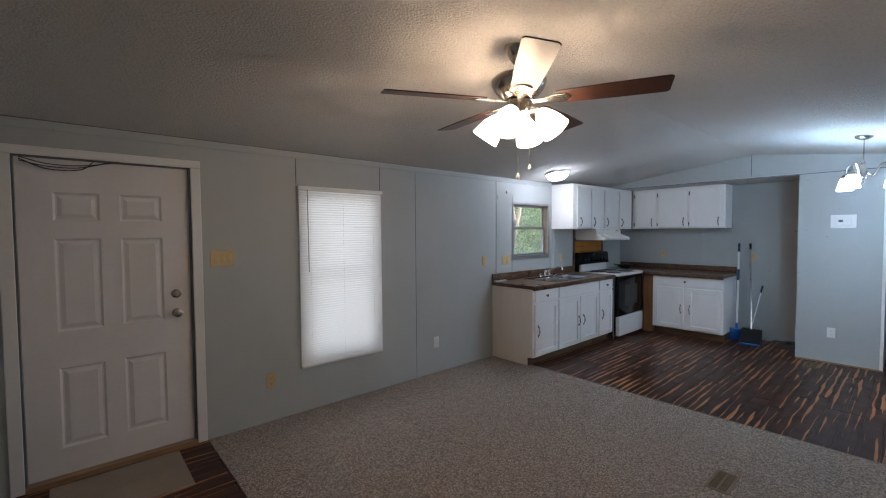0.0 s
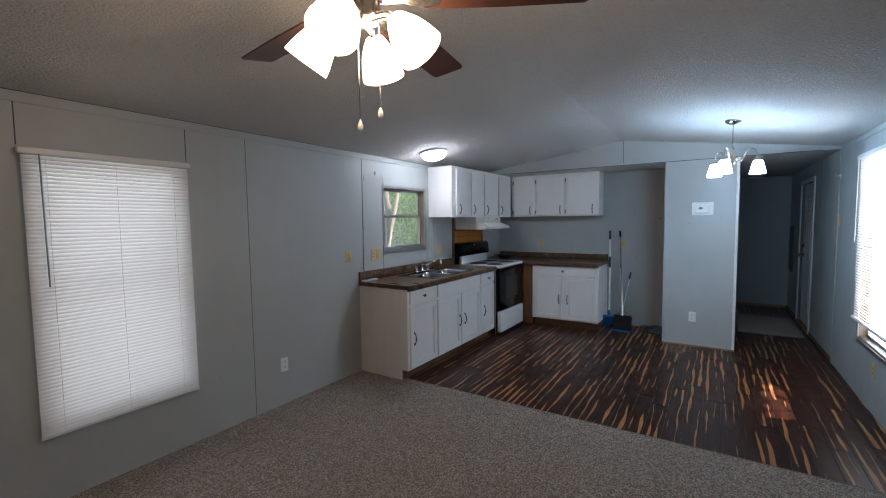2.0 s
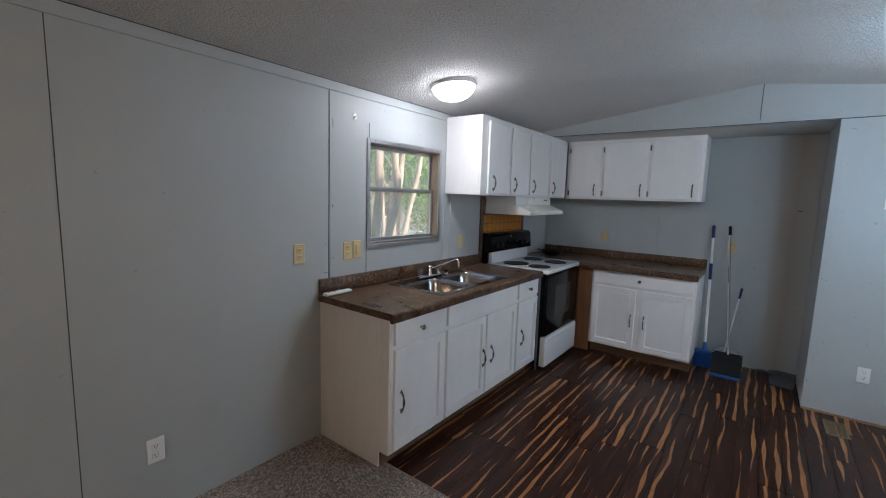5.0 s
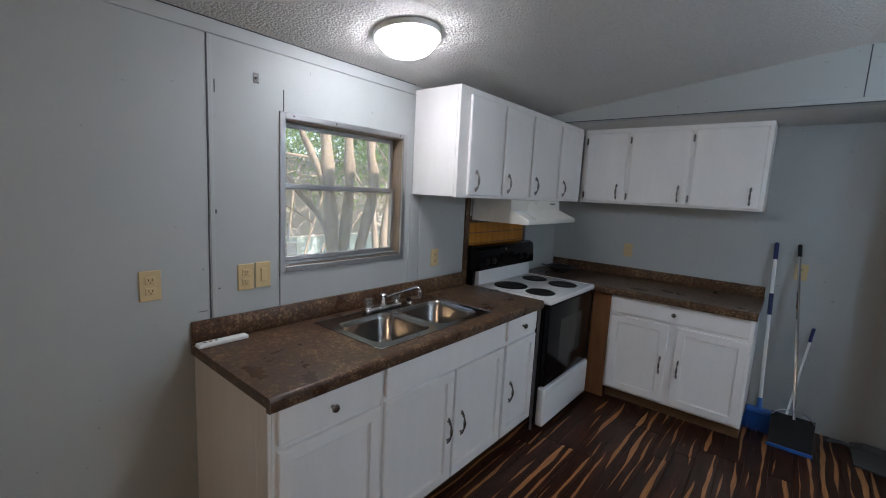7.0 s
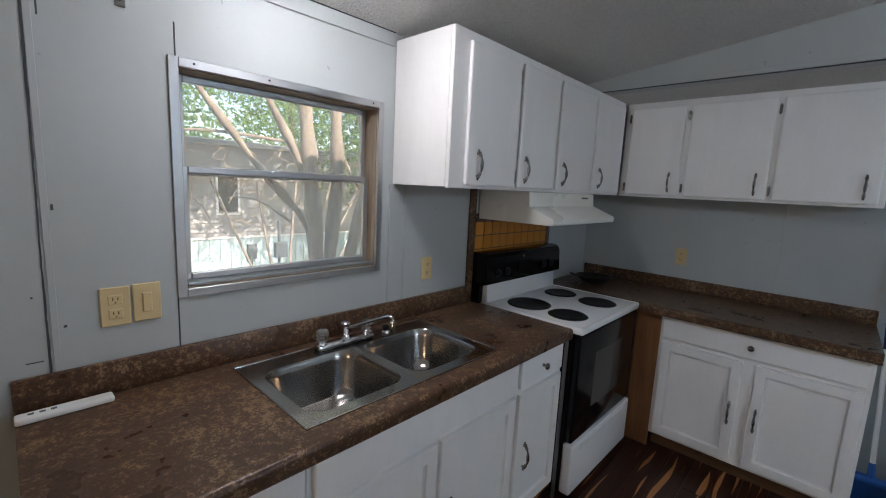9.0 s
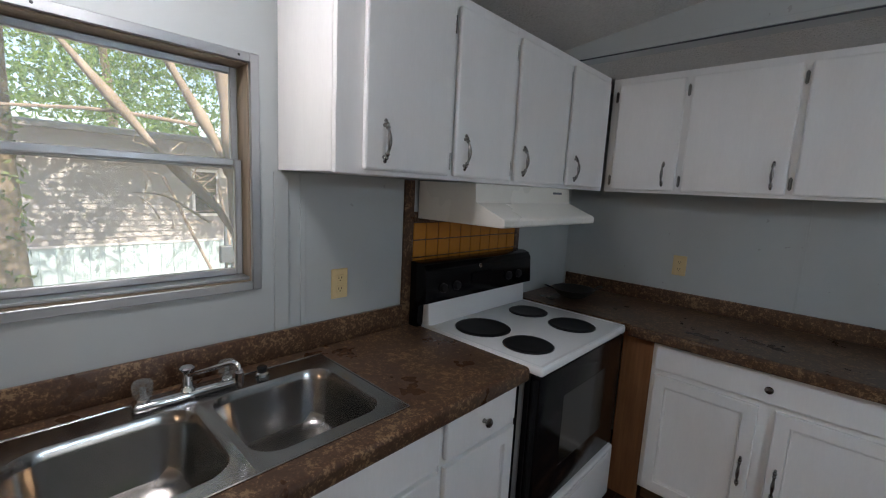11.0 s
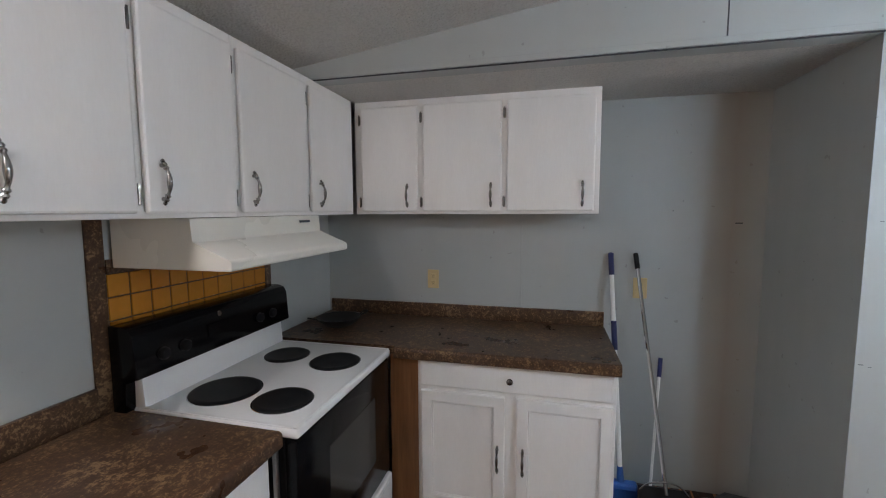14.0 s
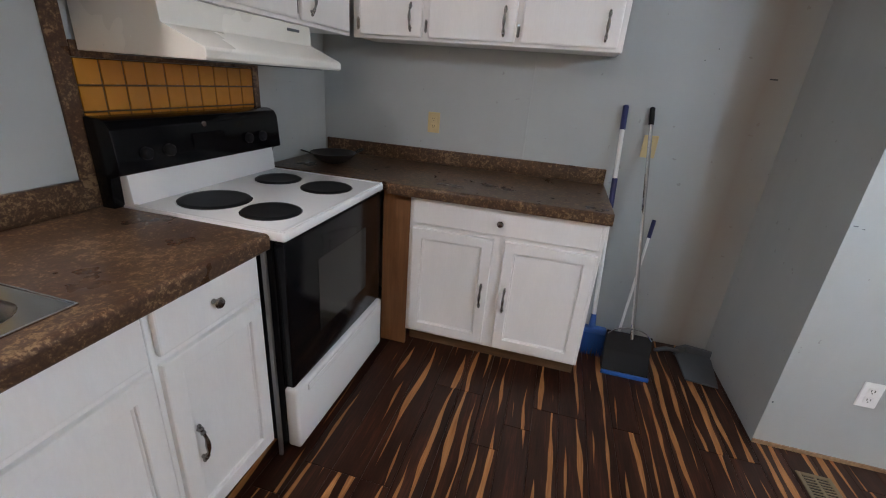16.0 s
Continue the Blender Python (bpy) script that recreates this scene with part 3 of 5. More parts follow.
def sash_window(name, x0, x1, z0, z1, y, out, label, jamb):
    """An aluminium window of two sashes in a wall; out is the way outwards in y."""
    w = thing(name, ((x0 + x1) / 2, y, z0), label, "window", kind="structure")
    d = out
    f = 0.028
    bm = bmesh.new()
    for a, b, c, e in ((x0, z0, x0 + f, z1), (x1 - f, z0, x1, z1), (x0 + f, z0, x1 - f, z0 + f), (x0 + f, z1 - f, x1 - f, z1)):
        box(a, y - d * 0.008, b, c, y + d * 0.004, e, 0.002, 1, bm)
    part("window_frame", bm, ALUMINIUM, w, "dull scratched aluminium flange")
    bm = bmesh.new()
    i = f - 0.004
    for a, b, c, e in ((x0 + i, z0 + i, x0 + i + 0.008, z1 - i), (x1 - i - 0.008, z0 + i, x1 - i, z1 - i), (x0 + i, z0 + i, x1 - i, z0 + i + 0.008), (x0 + i, z1 - i - 0.008, x1 - i, z1 - i)):
        box(a, y + d * 0.005, b, c, y + d * 0.106, e, 0, 1, bm)
    part("jamb", bm, jamb, w, "weathered wooden lining")
    part("window_sill", box(x0 + i + 0.009, y + d * 0.006, z0 + i + 0.009, x1 - i - 0.009, y + d * 0.06, z0 + i + 0.02, 0.003), ALUMINIUM, w)
    mid = (z0 + z1) / 2 + 0.02
    for nm, za, zb, off in (("upper_sash", mid, z1 - i - 0.01, 0.075), ("lower_sash", z0 + i + 0.02, mid + 0.03, 0.05)):
        xa, xb = x0 + i + 0.012, x1 - i - 0.012
        g = 0.022
        bm = bmesh.new()
        for a, b, c, e in ((xa, za, xa + g, zb), (xb - g, za, xb, zb), (xa + g, za, xb - g, za + g), (xa + g, zb - g, xb - g, zb)):
            box(a, y + d * off, b, c, y + d * (off + 0.018), e, 0.003, 1, bm)
        s = part(nm, bm, ALUMINIUM, w)
        p = part("pane", box(xa + g - 0.002, y + d * (off + 0.007), za + g - 0.002, xb - g + 0.002, y + d * (off + 0.011), zb - g + 0.002), GLASS, s)
        p.visible_shadow = False
    for sx in (x0 + 0.07, (x0 + x1) / 2 - 0.1, x1 - 0.06):
        part("screw", lathe((sx, y - d * 0.008, z1 - 0.013), [(0.004, 0), (0.003, 0.002)], 8, Matrix.Rotation(d * math.pi / 2, 4, "X")), IRON, w)
    return w


sash_window("window_1", 0.405, 1.211, 1.168, 1.905, 0.0, 1, "aluminium kitchen window with two sashes above the sink", JAMB)
sash_window("window_2", -2.375, -1.595, 0.40, 1.895, 0.0, 1, "aluminium window behind white blinds", JAMB)
sash_window("window_3", 0.92, 1.825, 0.45, 2.01, Y1, -1, "aluminium window behind half open blinds", JAMB)
blinds("window_blind", -2.392, -1.582, -0.034, 0.385, 1.917, -1, radians(55), "white mini blind, closed and lit from behind", -2.32)
blinds("window_blind", 0.925, 1.84, Y1 + 0.034, 0.64, 2.015, 1, radians(52), "white mini blind with open slats before a bright window", 1.77, 0.0225)


# ---- doors ----
def panel_door(name, x0, x1, z0, z1, y, out, label, knob_x):
    """A six-panel entry door in a wall y = const, with casing, knob and deadbolt; out points away from the room."""
    t = thing(name, ((x0 + x1) / 2, y, z0), label, "door", kind="structure")
    d = -out
    face = y + out * 0.028
    w, h = x1 - x0, z1 - z0
    cols = [(0.18, 0.435), (0.55, 0.815)]
    rows = [(0.085, 0.342), (0.458, 0.752), (0.808, 0.898)]
    slab = holed_panel(x0, x1, z0, z1, face, out * 0.04, [(x0 + w * a, z0 + h * c, x0 + w * b, z0 + h * e) for a, b in cols for c, e in rows])
    part("door_slab", slab, DOOR_WHITE, t)
    for a, b in cols:
        for c, e in rows:
            xa, xb, za, zb = x0 + w * a, x0 + w * b, z0 + h * c, z0 + h * e
            bm = bmesh.new()
            outer = [(xa, za), (xb, za), (xb, zb), (xa, zb)]
            loops = []
            for inset, depth in ((-0.001, 0.001), (0.012, 0.010), (0.020, 0.010), (0.042, 0.003)):
                loops.append([bm.verts.new((px + (inset if px == xa else -inset), face + out * depth, pz + (inset if pz == za else -inset))) for px, pz in outer])
            for p, q in zip(loops, loops[1:]):
                for k in range(4):
                    bm.faces.new((p[k], p[(k + 1) % 4], q[(k + 1) % 4], q[k]))
            bm.faces.new(loops[-1])
            part("door_panel", bm, DOOR_WHITE, t)
    c = 0.062
    for xa, za, xb, zb in ((x0 - c - 0.012, z0 - 0.035, x0 - 0.012, z1 + 0.008), (x1 + 0.012, z0 - 0.035, x1 + 0.012 + c, z1 + 0.008), (x0 - c - 0.012, z1 + 0.009, x1 + c + 0.012, z1 + 0.009 + c * 0.85)):
        part("casing", box(xa, y + d * 0.001, za, xb, y + d * 0.017, zb, 0.005), WHITE_TRIM, t)
    for xa, xb in ((x0 - 0.013, x0 - 0.003), (x1 + 0.003, x1 + 0.013)):
        part("door_jamb", box(xa, y + d * 0.002, z0 - 0.035, xb, y + out * 0.10, z1 + 0.012), GREY_PLASTIC, t, "dark weatherstripped jamb")
    part("head_jamb", box(x0 - 0.013, y + d * 0.002, z1 + 0.002, x1 + 0.013, y + out * 0.10, z1 + 0.012), GREY_PLASTIC, t)
    part("threshold", box(x0 - 0.012, y + d * 0.02, z0 - 0.04, x1 + 0.012, y + out * 0.10, z0 - 0.006, 0.004), OAK, t, "worn pale wooden threshold")
    turn = Matrix.Rotation(math.pi / 2 * out, 4, "X")
    for nm, kz, prof in (("door_knob", z0 + 0.93, [(0.03, 0), (0.031, 0.004), (0.012, 0.008), (0.011, 0.025), (0.024, 0.033), (0.029, 0.045), (0.026, 0.058), (0.012, 0.064)]), ("deadbolt", z0 + 1.065, [(0.031, 0), (0.030, 0.012), (0.022, 0.016), (0.020, 0.022), (0.006, 0.024)])):
        k = part(nm, lathe((knob_x, face, kz), prof, 24, turn), NICKEL, t, "round satin nickel", True)
        if nm == "deadbolt":
            part("thumb_turn", box(knob_x - 0.004, face + d * 0.020, kz - 0.016, knob_x + 0.004, face + d * 0.042, kz + 0.016, 0.003), NICKEL, k)
    return t


def holed_panel(x0, x1, z0, z1, y, thick, holes):
    us = sorted({x0, x1, *(h[0] for h in holes), *(h[2] for h in holes)})
    zs = sorted({z0, z1, *(h[1] for h in holes), *(h[3] for h in holes)})
    bm = bmesh.new()
    for i in range(len(us) - 1):
        for j in range(len(zs) - 1):
            if not any(h[0] <= us[i] < h[2] and h[1] <= zs[j] < h[3] for h in holes):
                bm.faces.new([bm.verts.new((u, y, z)) for u, z in ((us[i], zs[j]), (us[i + 1], zs[j]), (us[i + 1], zs[j + 1]), (us[i], zs[j + 1]))])
    bmesh.ops.remove_doubles(bm, verts=bm.verts, dist=1e-5)
    box(x0, y + thick * 0.3, z0, x1, y + thick, z1, 0, 1, bm)
    for a, b, c, e in ((x0, z0, x0, z1), (x1, z0, x1, z1), (x0, z0, x1, z0), (x0, z1, x1, z1)):
        bm.faces.new([bm.verts.new(p) for p in ((a, y, b), (c, y, e), (c, y + thick * 0.3, e), (a, y + thick * 0.3, b))])
    return bm


panel_door("door_1", -4.042, -3.172, 0.04, 1.982, 0.0, 1, "white six-panel entry door, closed, with two nickel locks", -3.262)
panel_door("door_2", 3.925, 4.745, 0.04, 1.945, Y1, -1, "white six-panel back door in the hall, closed", 4.665)
cable = thing("loose_cable", (-3.85, -0.02, 1.97), "loose dark cable hanging across the door top", "cable")
for k, (dip, end) in enumerate(((0.045, -3.60), (0.06, -3.68), (0.03, -3.56))):
    part("wire", sweep(arc([(-4.02, -0.020 - 0.004 * k, 1.955 + 0.01 * k), (-3.90, -0.022 - 0.004 * k, 1.975 - dip), (-3.75, -0.022 - 0.004 * k, 1.97 - dip * 0.8), (end, -0.018, 1.985)]), 0.003, 6), IRON, cable)

# ---- floor mats and registers ----
mat = thing("door_mat", (-3.62, -0.3, 0.0), "flat beige door mat before the entry door", "mat")
part("mat_body", box(-3.95, -0.555, -0.001, -3.285, -0.045, 0.010, 0.004), MAT, mat)
mat = thing("hall_mat", (4.3, -3.7, 0.0), "flat beige mat on the hall floor", "mat")
part("mat_body", box(3.65, -3.97, -0.001, 4.87, -3.30, 0.010, 0.004), MAT, mat)


def register(x0, x1, y0, y1, z, label):
    t = thing("floor_register", ((x0 + x1) / 2, (y0 + y1) / 2, z), label, "floor vent")
    bm = bmesh.new()
    for a, b, c, e in ((x0, y0, x1, y0 + 0.016), (x0, y1 - 0.016, x1, y1), (x0, y0 + 0.016, x0 + 0.018, y1 - 0.016), (x1 - 0.018, y0 + 0.016, x1, y1 - 0.016)):
        box(a, b, z, c, e, z + 0.006, 0.002, 1, bm)
    part("frame", bm, REGISTER, t)
    part("backing", box(x0 + 0.01, y0 + 0.01, z + 0.0005, x1 - 0.01, y1 - 0.01, z + 0.0015), BLACK, t)
    n = 15
    for k in range(n):
        x = x0 + 0.022 + (x1 - x0 - 0.044) * (k + 0.5) / n
        part("slat", box(x - 0.0028, y0 + 0.014, z + 0.0015, x + 0.0028, y1 - 0.014, z + 0.005), REGISTER, t)
    part("divider", box(x0 + 0.016, (y0 + y1) / 2 - 0.004, z + 0.0015, x1 - 0.016, (y0 + y1) / 2 + 0.004, z + 0.0056), REGISTER, t)


register(-1.03, -0.77, -2.752, -2.627, 0.004, "tan metal floor register set in the carpet")
register(2.24, 2.50, -2.733, -2.607, 0.001, "tan metal floor register set in the wooden floor")


# ---- plates on the walls ----
def plate(name, at, normal, material, gang, label, category, inner):
    """A cover plate on a wall. normal: 'y-', 'y+', 'x-'. inner: what sits on each gang, 'outlet' or 'switch'."""
    ax = Vector((1, 0, 0)) if normal[0] == "y" else Vector((0, -1, 0))
    out = {"y-": Vector((0, -1, 0)), "y+": Vector((0, 1, 0)), "x-": Vector((-1, 0, 0))}[normal]
    t = thing(name, at, label, category)
    c = Vector(at)

    def slab(u0, z0, u1, z1, d0, d1, bevel=0.002):
        p, q = c + ax * u0 + out * d0, c + ax * u1 + out * d1
        return box(p.x, p.y, c.z + z0, q.x, q.y, c.z + z1, bevel, 1)

    w = 0.036 + 0.023 * (gang - 1)
    part("cover", slab(-w, -0.058, w, 0.058, 0, 0.006, 0.003), material, t)
    for g in range(gang):
        u = (g - (gang - 1) / 2) * 0.046
        if inner[g] == "o":
            for z in (0.021, -0.021):
                r = part("receptacle", slab(u - 0.017, z - 0.014, u + 0.017, z + 0.014, 0.005, 0.0085), material, t)
                for s in (-0.006, 0.006):
                    part("slot", slab(u + s - 0.0012, z - 0.002, u + s + 0.0012, z + 0.007, 0.0084, 0.0092, 0), BLACK, r)
                part("ground_hole", slab(u - 0.002, z - 0.010, u + 0.002, z - 0.006, 0.0084, 0.0092, 0), BLACK, r)
        else:
            part("rocker", slab(u - 0.012, -0.030, u + 0.012, 0.030, 0.005, 0.011), material, t)
    return t


plate("light_switch", (-2.964, 0.0, 1.342), "y-", IVORY, 3, "ivory plastic switch plate with three switches", "light switch", "sss")
plate("wall_outlet", (-2.63, 0.0, 0.335), "y-", IVORY, 1, "ivory wall outlet low on the wall", "outlet", "o")
plate("wall_outlet", (-0.876, 0.0, 0.337), "y-", WHITE_PLASTIC, 1, "white wall outlet low on the wall", "outlet", "o")
plate("wall_outlet", (-0.113, 0.0, 1.18), "y-", IVORY, 1, "ivory wall outlet beside the counter", "outlet", "o")
plate("wall_outlet", (0.246, 0.0, 1.17), "y-", IVORY, 1, "ivory wall outlet above the counter", "outlet", "o")
plate("light_switch", (0.323, -0.001, 1.173), "y-", IVORY, 1, "ivory switch beside an outlet above the counter", "light switch", "s")
plate("wall_outlet", (1.511, 0.0, 1.146), "y-", IVORY, 1, "ivory wall outlet between sink and stove", "outlet", "o")
plate("wall_outlet", (ALCOVE_X, -0.715, 1.152), "x-", IVORY, 1, "ivory wall outlet above the corner counter", "outlet", "o")
plate("wall_outlet", (ALCOVE_X, -1.905, 1.143), "x-", IVORY, 1, "ivory wall outlet behind the brooms", "outlet", "o")
plate("wall_outlet", (X1, -2.802, 0.353), "x-", WHITE_PLASTIC, 1, "white wall outlet low on the wall block", "outlet", "o")
plate("light_switch", (0.665, Y1, 1.34), "y+", IVORY, 1, "ivory switch beside the window", "light switch", "s")
plate("light_switch", (2.615, Y1, 1.468), "y+", IVORY, 1, "ivory switch beside the hall opening", "light switch", "s")
plate("wall_outlet", (1.35, Y1, 0.33), "y+", IVORY, 1, "ivory wall outlet under the window", "outlet", "o")
t = thing("thermostat", (X1, -2.877, 1.613), "white wall thermostat on an oval back plate", "thermostat")
part("back_plate", box(X1, -2.772, 1.54, X1 - 0.008, -2.982, 1.686, 0.02, 3), WHITE_PLASTIC, t)
part("case", box(X1 - 0.008, -2.810, 1.566, X1 - 0.032, -2.947, 1.664, 0.006), WHITE_PLASTIC, t)
part("display", box(X1 - 0.0315, -2.840, 1.605, X1 - 0.0335, -2.877, 1.630), GREY_PLASTIC, t)
part("button", box(X1 - 0.031, -2.912, 1.60, X1 - 0.035, -2.927, 1.63, 0.002), WHITE_PLASTIC, t)
t = thing("breaker_panel", (5.50, Y1, 1.0), "flat grey electrical panel on the hall wall", "electrical panel")
part("cover", box(5.33, Y1, 0.64, 5.68, Y1 + 0.015, 1.365, 0.004), GREY_PLASTIC, t)
part("panel_door", box(5.36, Y1 + 0.015, 0.68, 5.65, Y1 + 0.022, 1.325, 0.003), GREY_PLASTIC, t)
part("rim", box(5.6805, Y1, 0.63, 5.70, Y1 + 0.018, 1.375, 0.003), WHITE_TRIM, t)
t = thing("cable_jack", (-0.37, Y1, 0.77), "small black cable jack on the wall beside a seam", "cable jack")
part("jack_plate", box(-0.398, Y1, 0.725, -0.342, Y1 + 0.012, 0.815, 0.006, 2), BLACK, t)
part("socket", box(-0.380, Y1 + 0.011, 0.755, -0.360, Y1 + 0.018, 0.785, 0.003, 1), GREY_PLASTIC, t)
t = thing("wall_hook", (2.634, Y1, 1.90), "small pale hook on the wall", "hook")
part("hook_base", box(2.622, Y1, 1.875, 2.646, Y1 + 0.006, 1.925, 0.002), WHITE_TRIM, t)
part("hook_arm", sweep(arc([(2.634, Y1 + 0.004, 1.915), (2.634, Y1 + 0.035, 1.905), (2.634, Y1 + 0.04, 1.93)], 5), 0.004, 6), WHITE_TRIM, t)
t = thing("wall_anchor", (0.30, 0.0, 2.02), "small metal bracket screwed to the wall", "bracket")
part("bracket_plate", box(0.288, 0.0, 2.0, 0.312, -0.004, 2.04, 0.001, 1), PEWTER, t)
part("bracket_screw", lathe((0.30, -0.004, 2.02), [(0.006, 0), (0.004, 0.004)], 8, Matrix.Rotation(math.pi / 2, 4, "X")), IRON, t)


# ---- cabinets ----
# Each run is drawn in its own frame: u along the front, v out of the front, w up.
class Run:
    def __init__(self, base, u, v):
        self.o, self.u, self.v = Vector(base), Vector(u), Vector(v)

    def at(self, u, v, w):
        return self.o + self.u * u + self.v * v + Vector((0, 0, w))

    def box(self, u0, v0, w0, u1, v1, w1, bevel=0.0, seg=2, bm=None):
        p, q = self.at(u0, v0, w0), self.at(u1, v1, w1)
        return box(*p, *q, bevel, seg, bm)

    def facing(self):
        """The turn that lays a lathe's z axis along v."""
        return self.v.to_track_quat("Z", "Y").to_matrix().to_4x4()


SIDE = Run((0, 0, 0), (1, 0, 0), (0, -1, 0))              # along the door wall
BACK = Run((ALCOVE_X, 0, 0), (0, -1, 0), (-1, 0, 0))       # along the alcove wall


def pull(run, u, v, w, parent, tall=0.115):
    """A turned spindle handle: beads at both ends, a long swelling between them, standing off the door on two feet."""
    h = tall / 2 + 0.012
    shape = [(0.0, 0.0018), (0.02, 0.0045), (0.05, 0.0062), (0.08, 0.0040), (0.10, 0.0075), (0.135, 0.0085), (0.165, 0.0050), (0.185, 0.0072), (0.215, 0.0076), (0.24, 0.0042), (0.32, 0.0048), (0.42, 0.0070), (0.5, 0.0078)]
    shape += [(1 - s, r) for s, r in shape[-2::-1]]
    line = [run.at(u, v + 0.006 + 0.020 * min(1.0, max(0.0, math.sin(math.pi * s) * 1.5 - 0.35)), w - h + 2 * h * s) for s, r in shape]
    k = part("handle", sweep(line, [r for s, r in shape], 9), PEWTER, parent, "turned pewter spindle handle", True)
    for s in (-1, 1):
        part("handle_foot", sweep([run.at(u, v + 0.0005, w + s * h * 0.72), run.at(u, v + 0.012, w + s * h * 0.70)], [0.0065, 0.0045], 8), PEWTER, k)
    return k


def knob(run, u, v, w, parent):
    part("knob", lathe(run.at(u, v, w), [(0.008, 0), (0.006, 0.010), (0.013, 0.016), (0.016, 0.022), (0.013, 0.027), (0.004, 0.029)], 18, run.facing()), PEWTER, parent, "round pewter knob", True)


def frame_ring(run, u0, u1, w0, w1, wide, v0, v1, chamfer):
    """A mitred rectangular frame as one solid, its front edges eased."""
    bm, loops = bmesh.new(), []
    for inset, v in ((0, v0), (0, v1 - chamfer), (chamfer, v1), (wide - chamfer, v1), (wide, v1 - chamfer), (wide, v0)):
        loops.append([bm.verts.new(run.at(a, v, b)) for a, b in ((u0 + inset, w0 + inset), (u1 - inset, w0 + inset), (u1 - inset, w1 - inset), (u0 + inset, w1 - inset))])
    for p, q in zip(loops, loops[1:] + loops[:1]):
        for i in range(4):
            bm.faces.new((p[i], p[(i + 1) % 4], q[(i + 1) % 4], q[i]))
    return bm


def shaker_door(run, u0, u1, w0, w1, v, parent, handle_u=None, handle_w=0.40):
    """A framed door with a beaded, recessed flat panel."""
    t, r = 0.018, 0.052
    d = part("door", frame_ring(run, u0, u1, w0, w1, r, v, v + t, 0.003), CABINET, parent)
    part("door_panel", run.box(u0 + r - 0.002, v + 0.001, w0 + r - 0.002, u1 - r + 0.002, v + 0.0065, w1 - r + 0.002), CABINET, d)
    q = r + 0.001
    part("panel_bead", frame_ring(run, u0 + q, u1 - q, w0 + q, w1 - q, 0.007, v + 0.005, v + 0.0105, 0.0025), CABINET, d)
    if handle_u is not None:
        pull(run, handle_u, v + t, handle_w, d)
    return d


def slab_front(name, run, u0, u1, w0, w1, v, parent, knob_u=None, bevel=0.006):
    d = part(name, run.box(u0, v, w0, u1, v + 0.018, w1, bevel, 2), CABINET, parent)
    if knob_u is not None:
        knob(run, knob_u, v + 0.018, (w0 + w1) / 2 - 0.005, d)
    return d


def hinge(run, u, v, w, parent):
    h = part("hinge", run.box(u - 0.007, v, w - 0.024, u + 0.007, v + 0.004, w + 0.024, 0.0015, 1), PEWTER, parent, "dark exposed hinge")
    part("hinge_pin", sweep([run.at(u, v + 0.005, w - 0.029), run.at(u, v + 0.005, w + 0.029)], 0.0035, 8), PEWTER, h)


def base_cabinet(run, u0, u1, depth, drawers, doors, label, top=0.874, end=0):
    """A base unit with face frame, drawer fronts and shaker doors. depth: the front of the face frame."""
    t = thing("base_cabinet", run.at((u0 + u1) / 2, depth / 2, 0), label, "kitchen cabinet", "kitchen base cabinets")
    part("body", run.box(u0, 0.004, 0.105, u1, depth - 0.02, top), CABINET, t)
    part("face_frame", run.box(u0, depth - 0.0195, 0.10, u1, depth, 0.874, 0.002, 1), CABINET, t)
    part("toe_kick", run.box(u0 + 0.002, 0.02, 0.0, u1 - 0.002, depth - 0.075, 0.104), TOE, t, "brown wooden toe kick")
    for a, b, k in drawers:
        slab_front("drawer_front", run, a, b, 0.727, 0.866, depth + 0.001, t, k)
    for a, b, k in doors:
        shaker_door(run, a, b, 0.118, 0.703, depth + 0.001, t, k)
    if end:
        bm = bmesh.new()
        run.box(u0 - 0.014, 0.002, 0.0, u0 - 0.001, depth - 0.078, 0.874, 0.001, 1, bm)
        run.box(u0 - 0.014, depth - 0.078, 0.10, u0 - 0.001, depth - 0.001, 0.874, 0.001, 1, bm)
        part("end_panel", bm, CABINET_END, t, "off-white grained end panel")
    return t


base_cabinet(SIDE, 0.045, 0.519, 0.60, [(0.060, 0.506, 0.267)], [(0.060, 0.506, 0.105)], "white painted base cabinet with one drawer and one door", end=1)
base_cabinet(SIDE, 0.521, 1.474, 0.60, [(0.535, 1.462, None)], [(0.535, 0.996, 0.958), (1.012, 1.462, 1.068)], "white painted sink cabinet with two doors", 0.70)
base_cabinet(SIDE, 1.476, 1.870, 0.60, [(1.490, 1.848, 1.664)], [(1.490, 1.848, 1.55)], "white painted base cabinet beside the stove")
base_cabinet(BACK, 0.795, 1.712, 0.585, [(0.812, 1.695, 1.247)], [(0.816, 1.222, 1.190), (1.278, 1.697, 1.308)], "white painted corner base cabinet with a wide drawer")
t = thing("filler_panel", (2.755, -0.72, 0.0), "bare orange-brown wooden filler panel beside the stove", "cabinet panel")
part("panel", box(2.752, -0.794, 0.0, 2.772, -0.65, 0.872, 0.001, 1), FILLER, t)


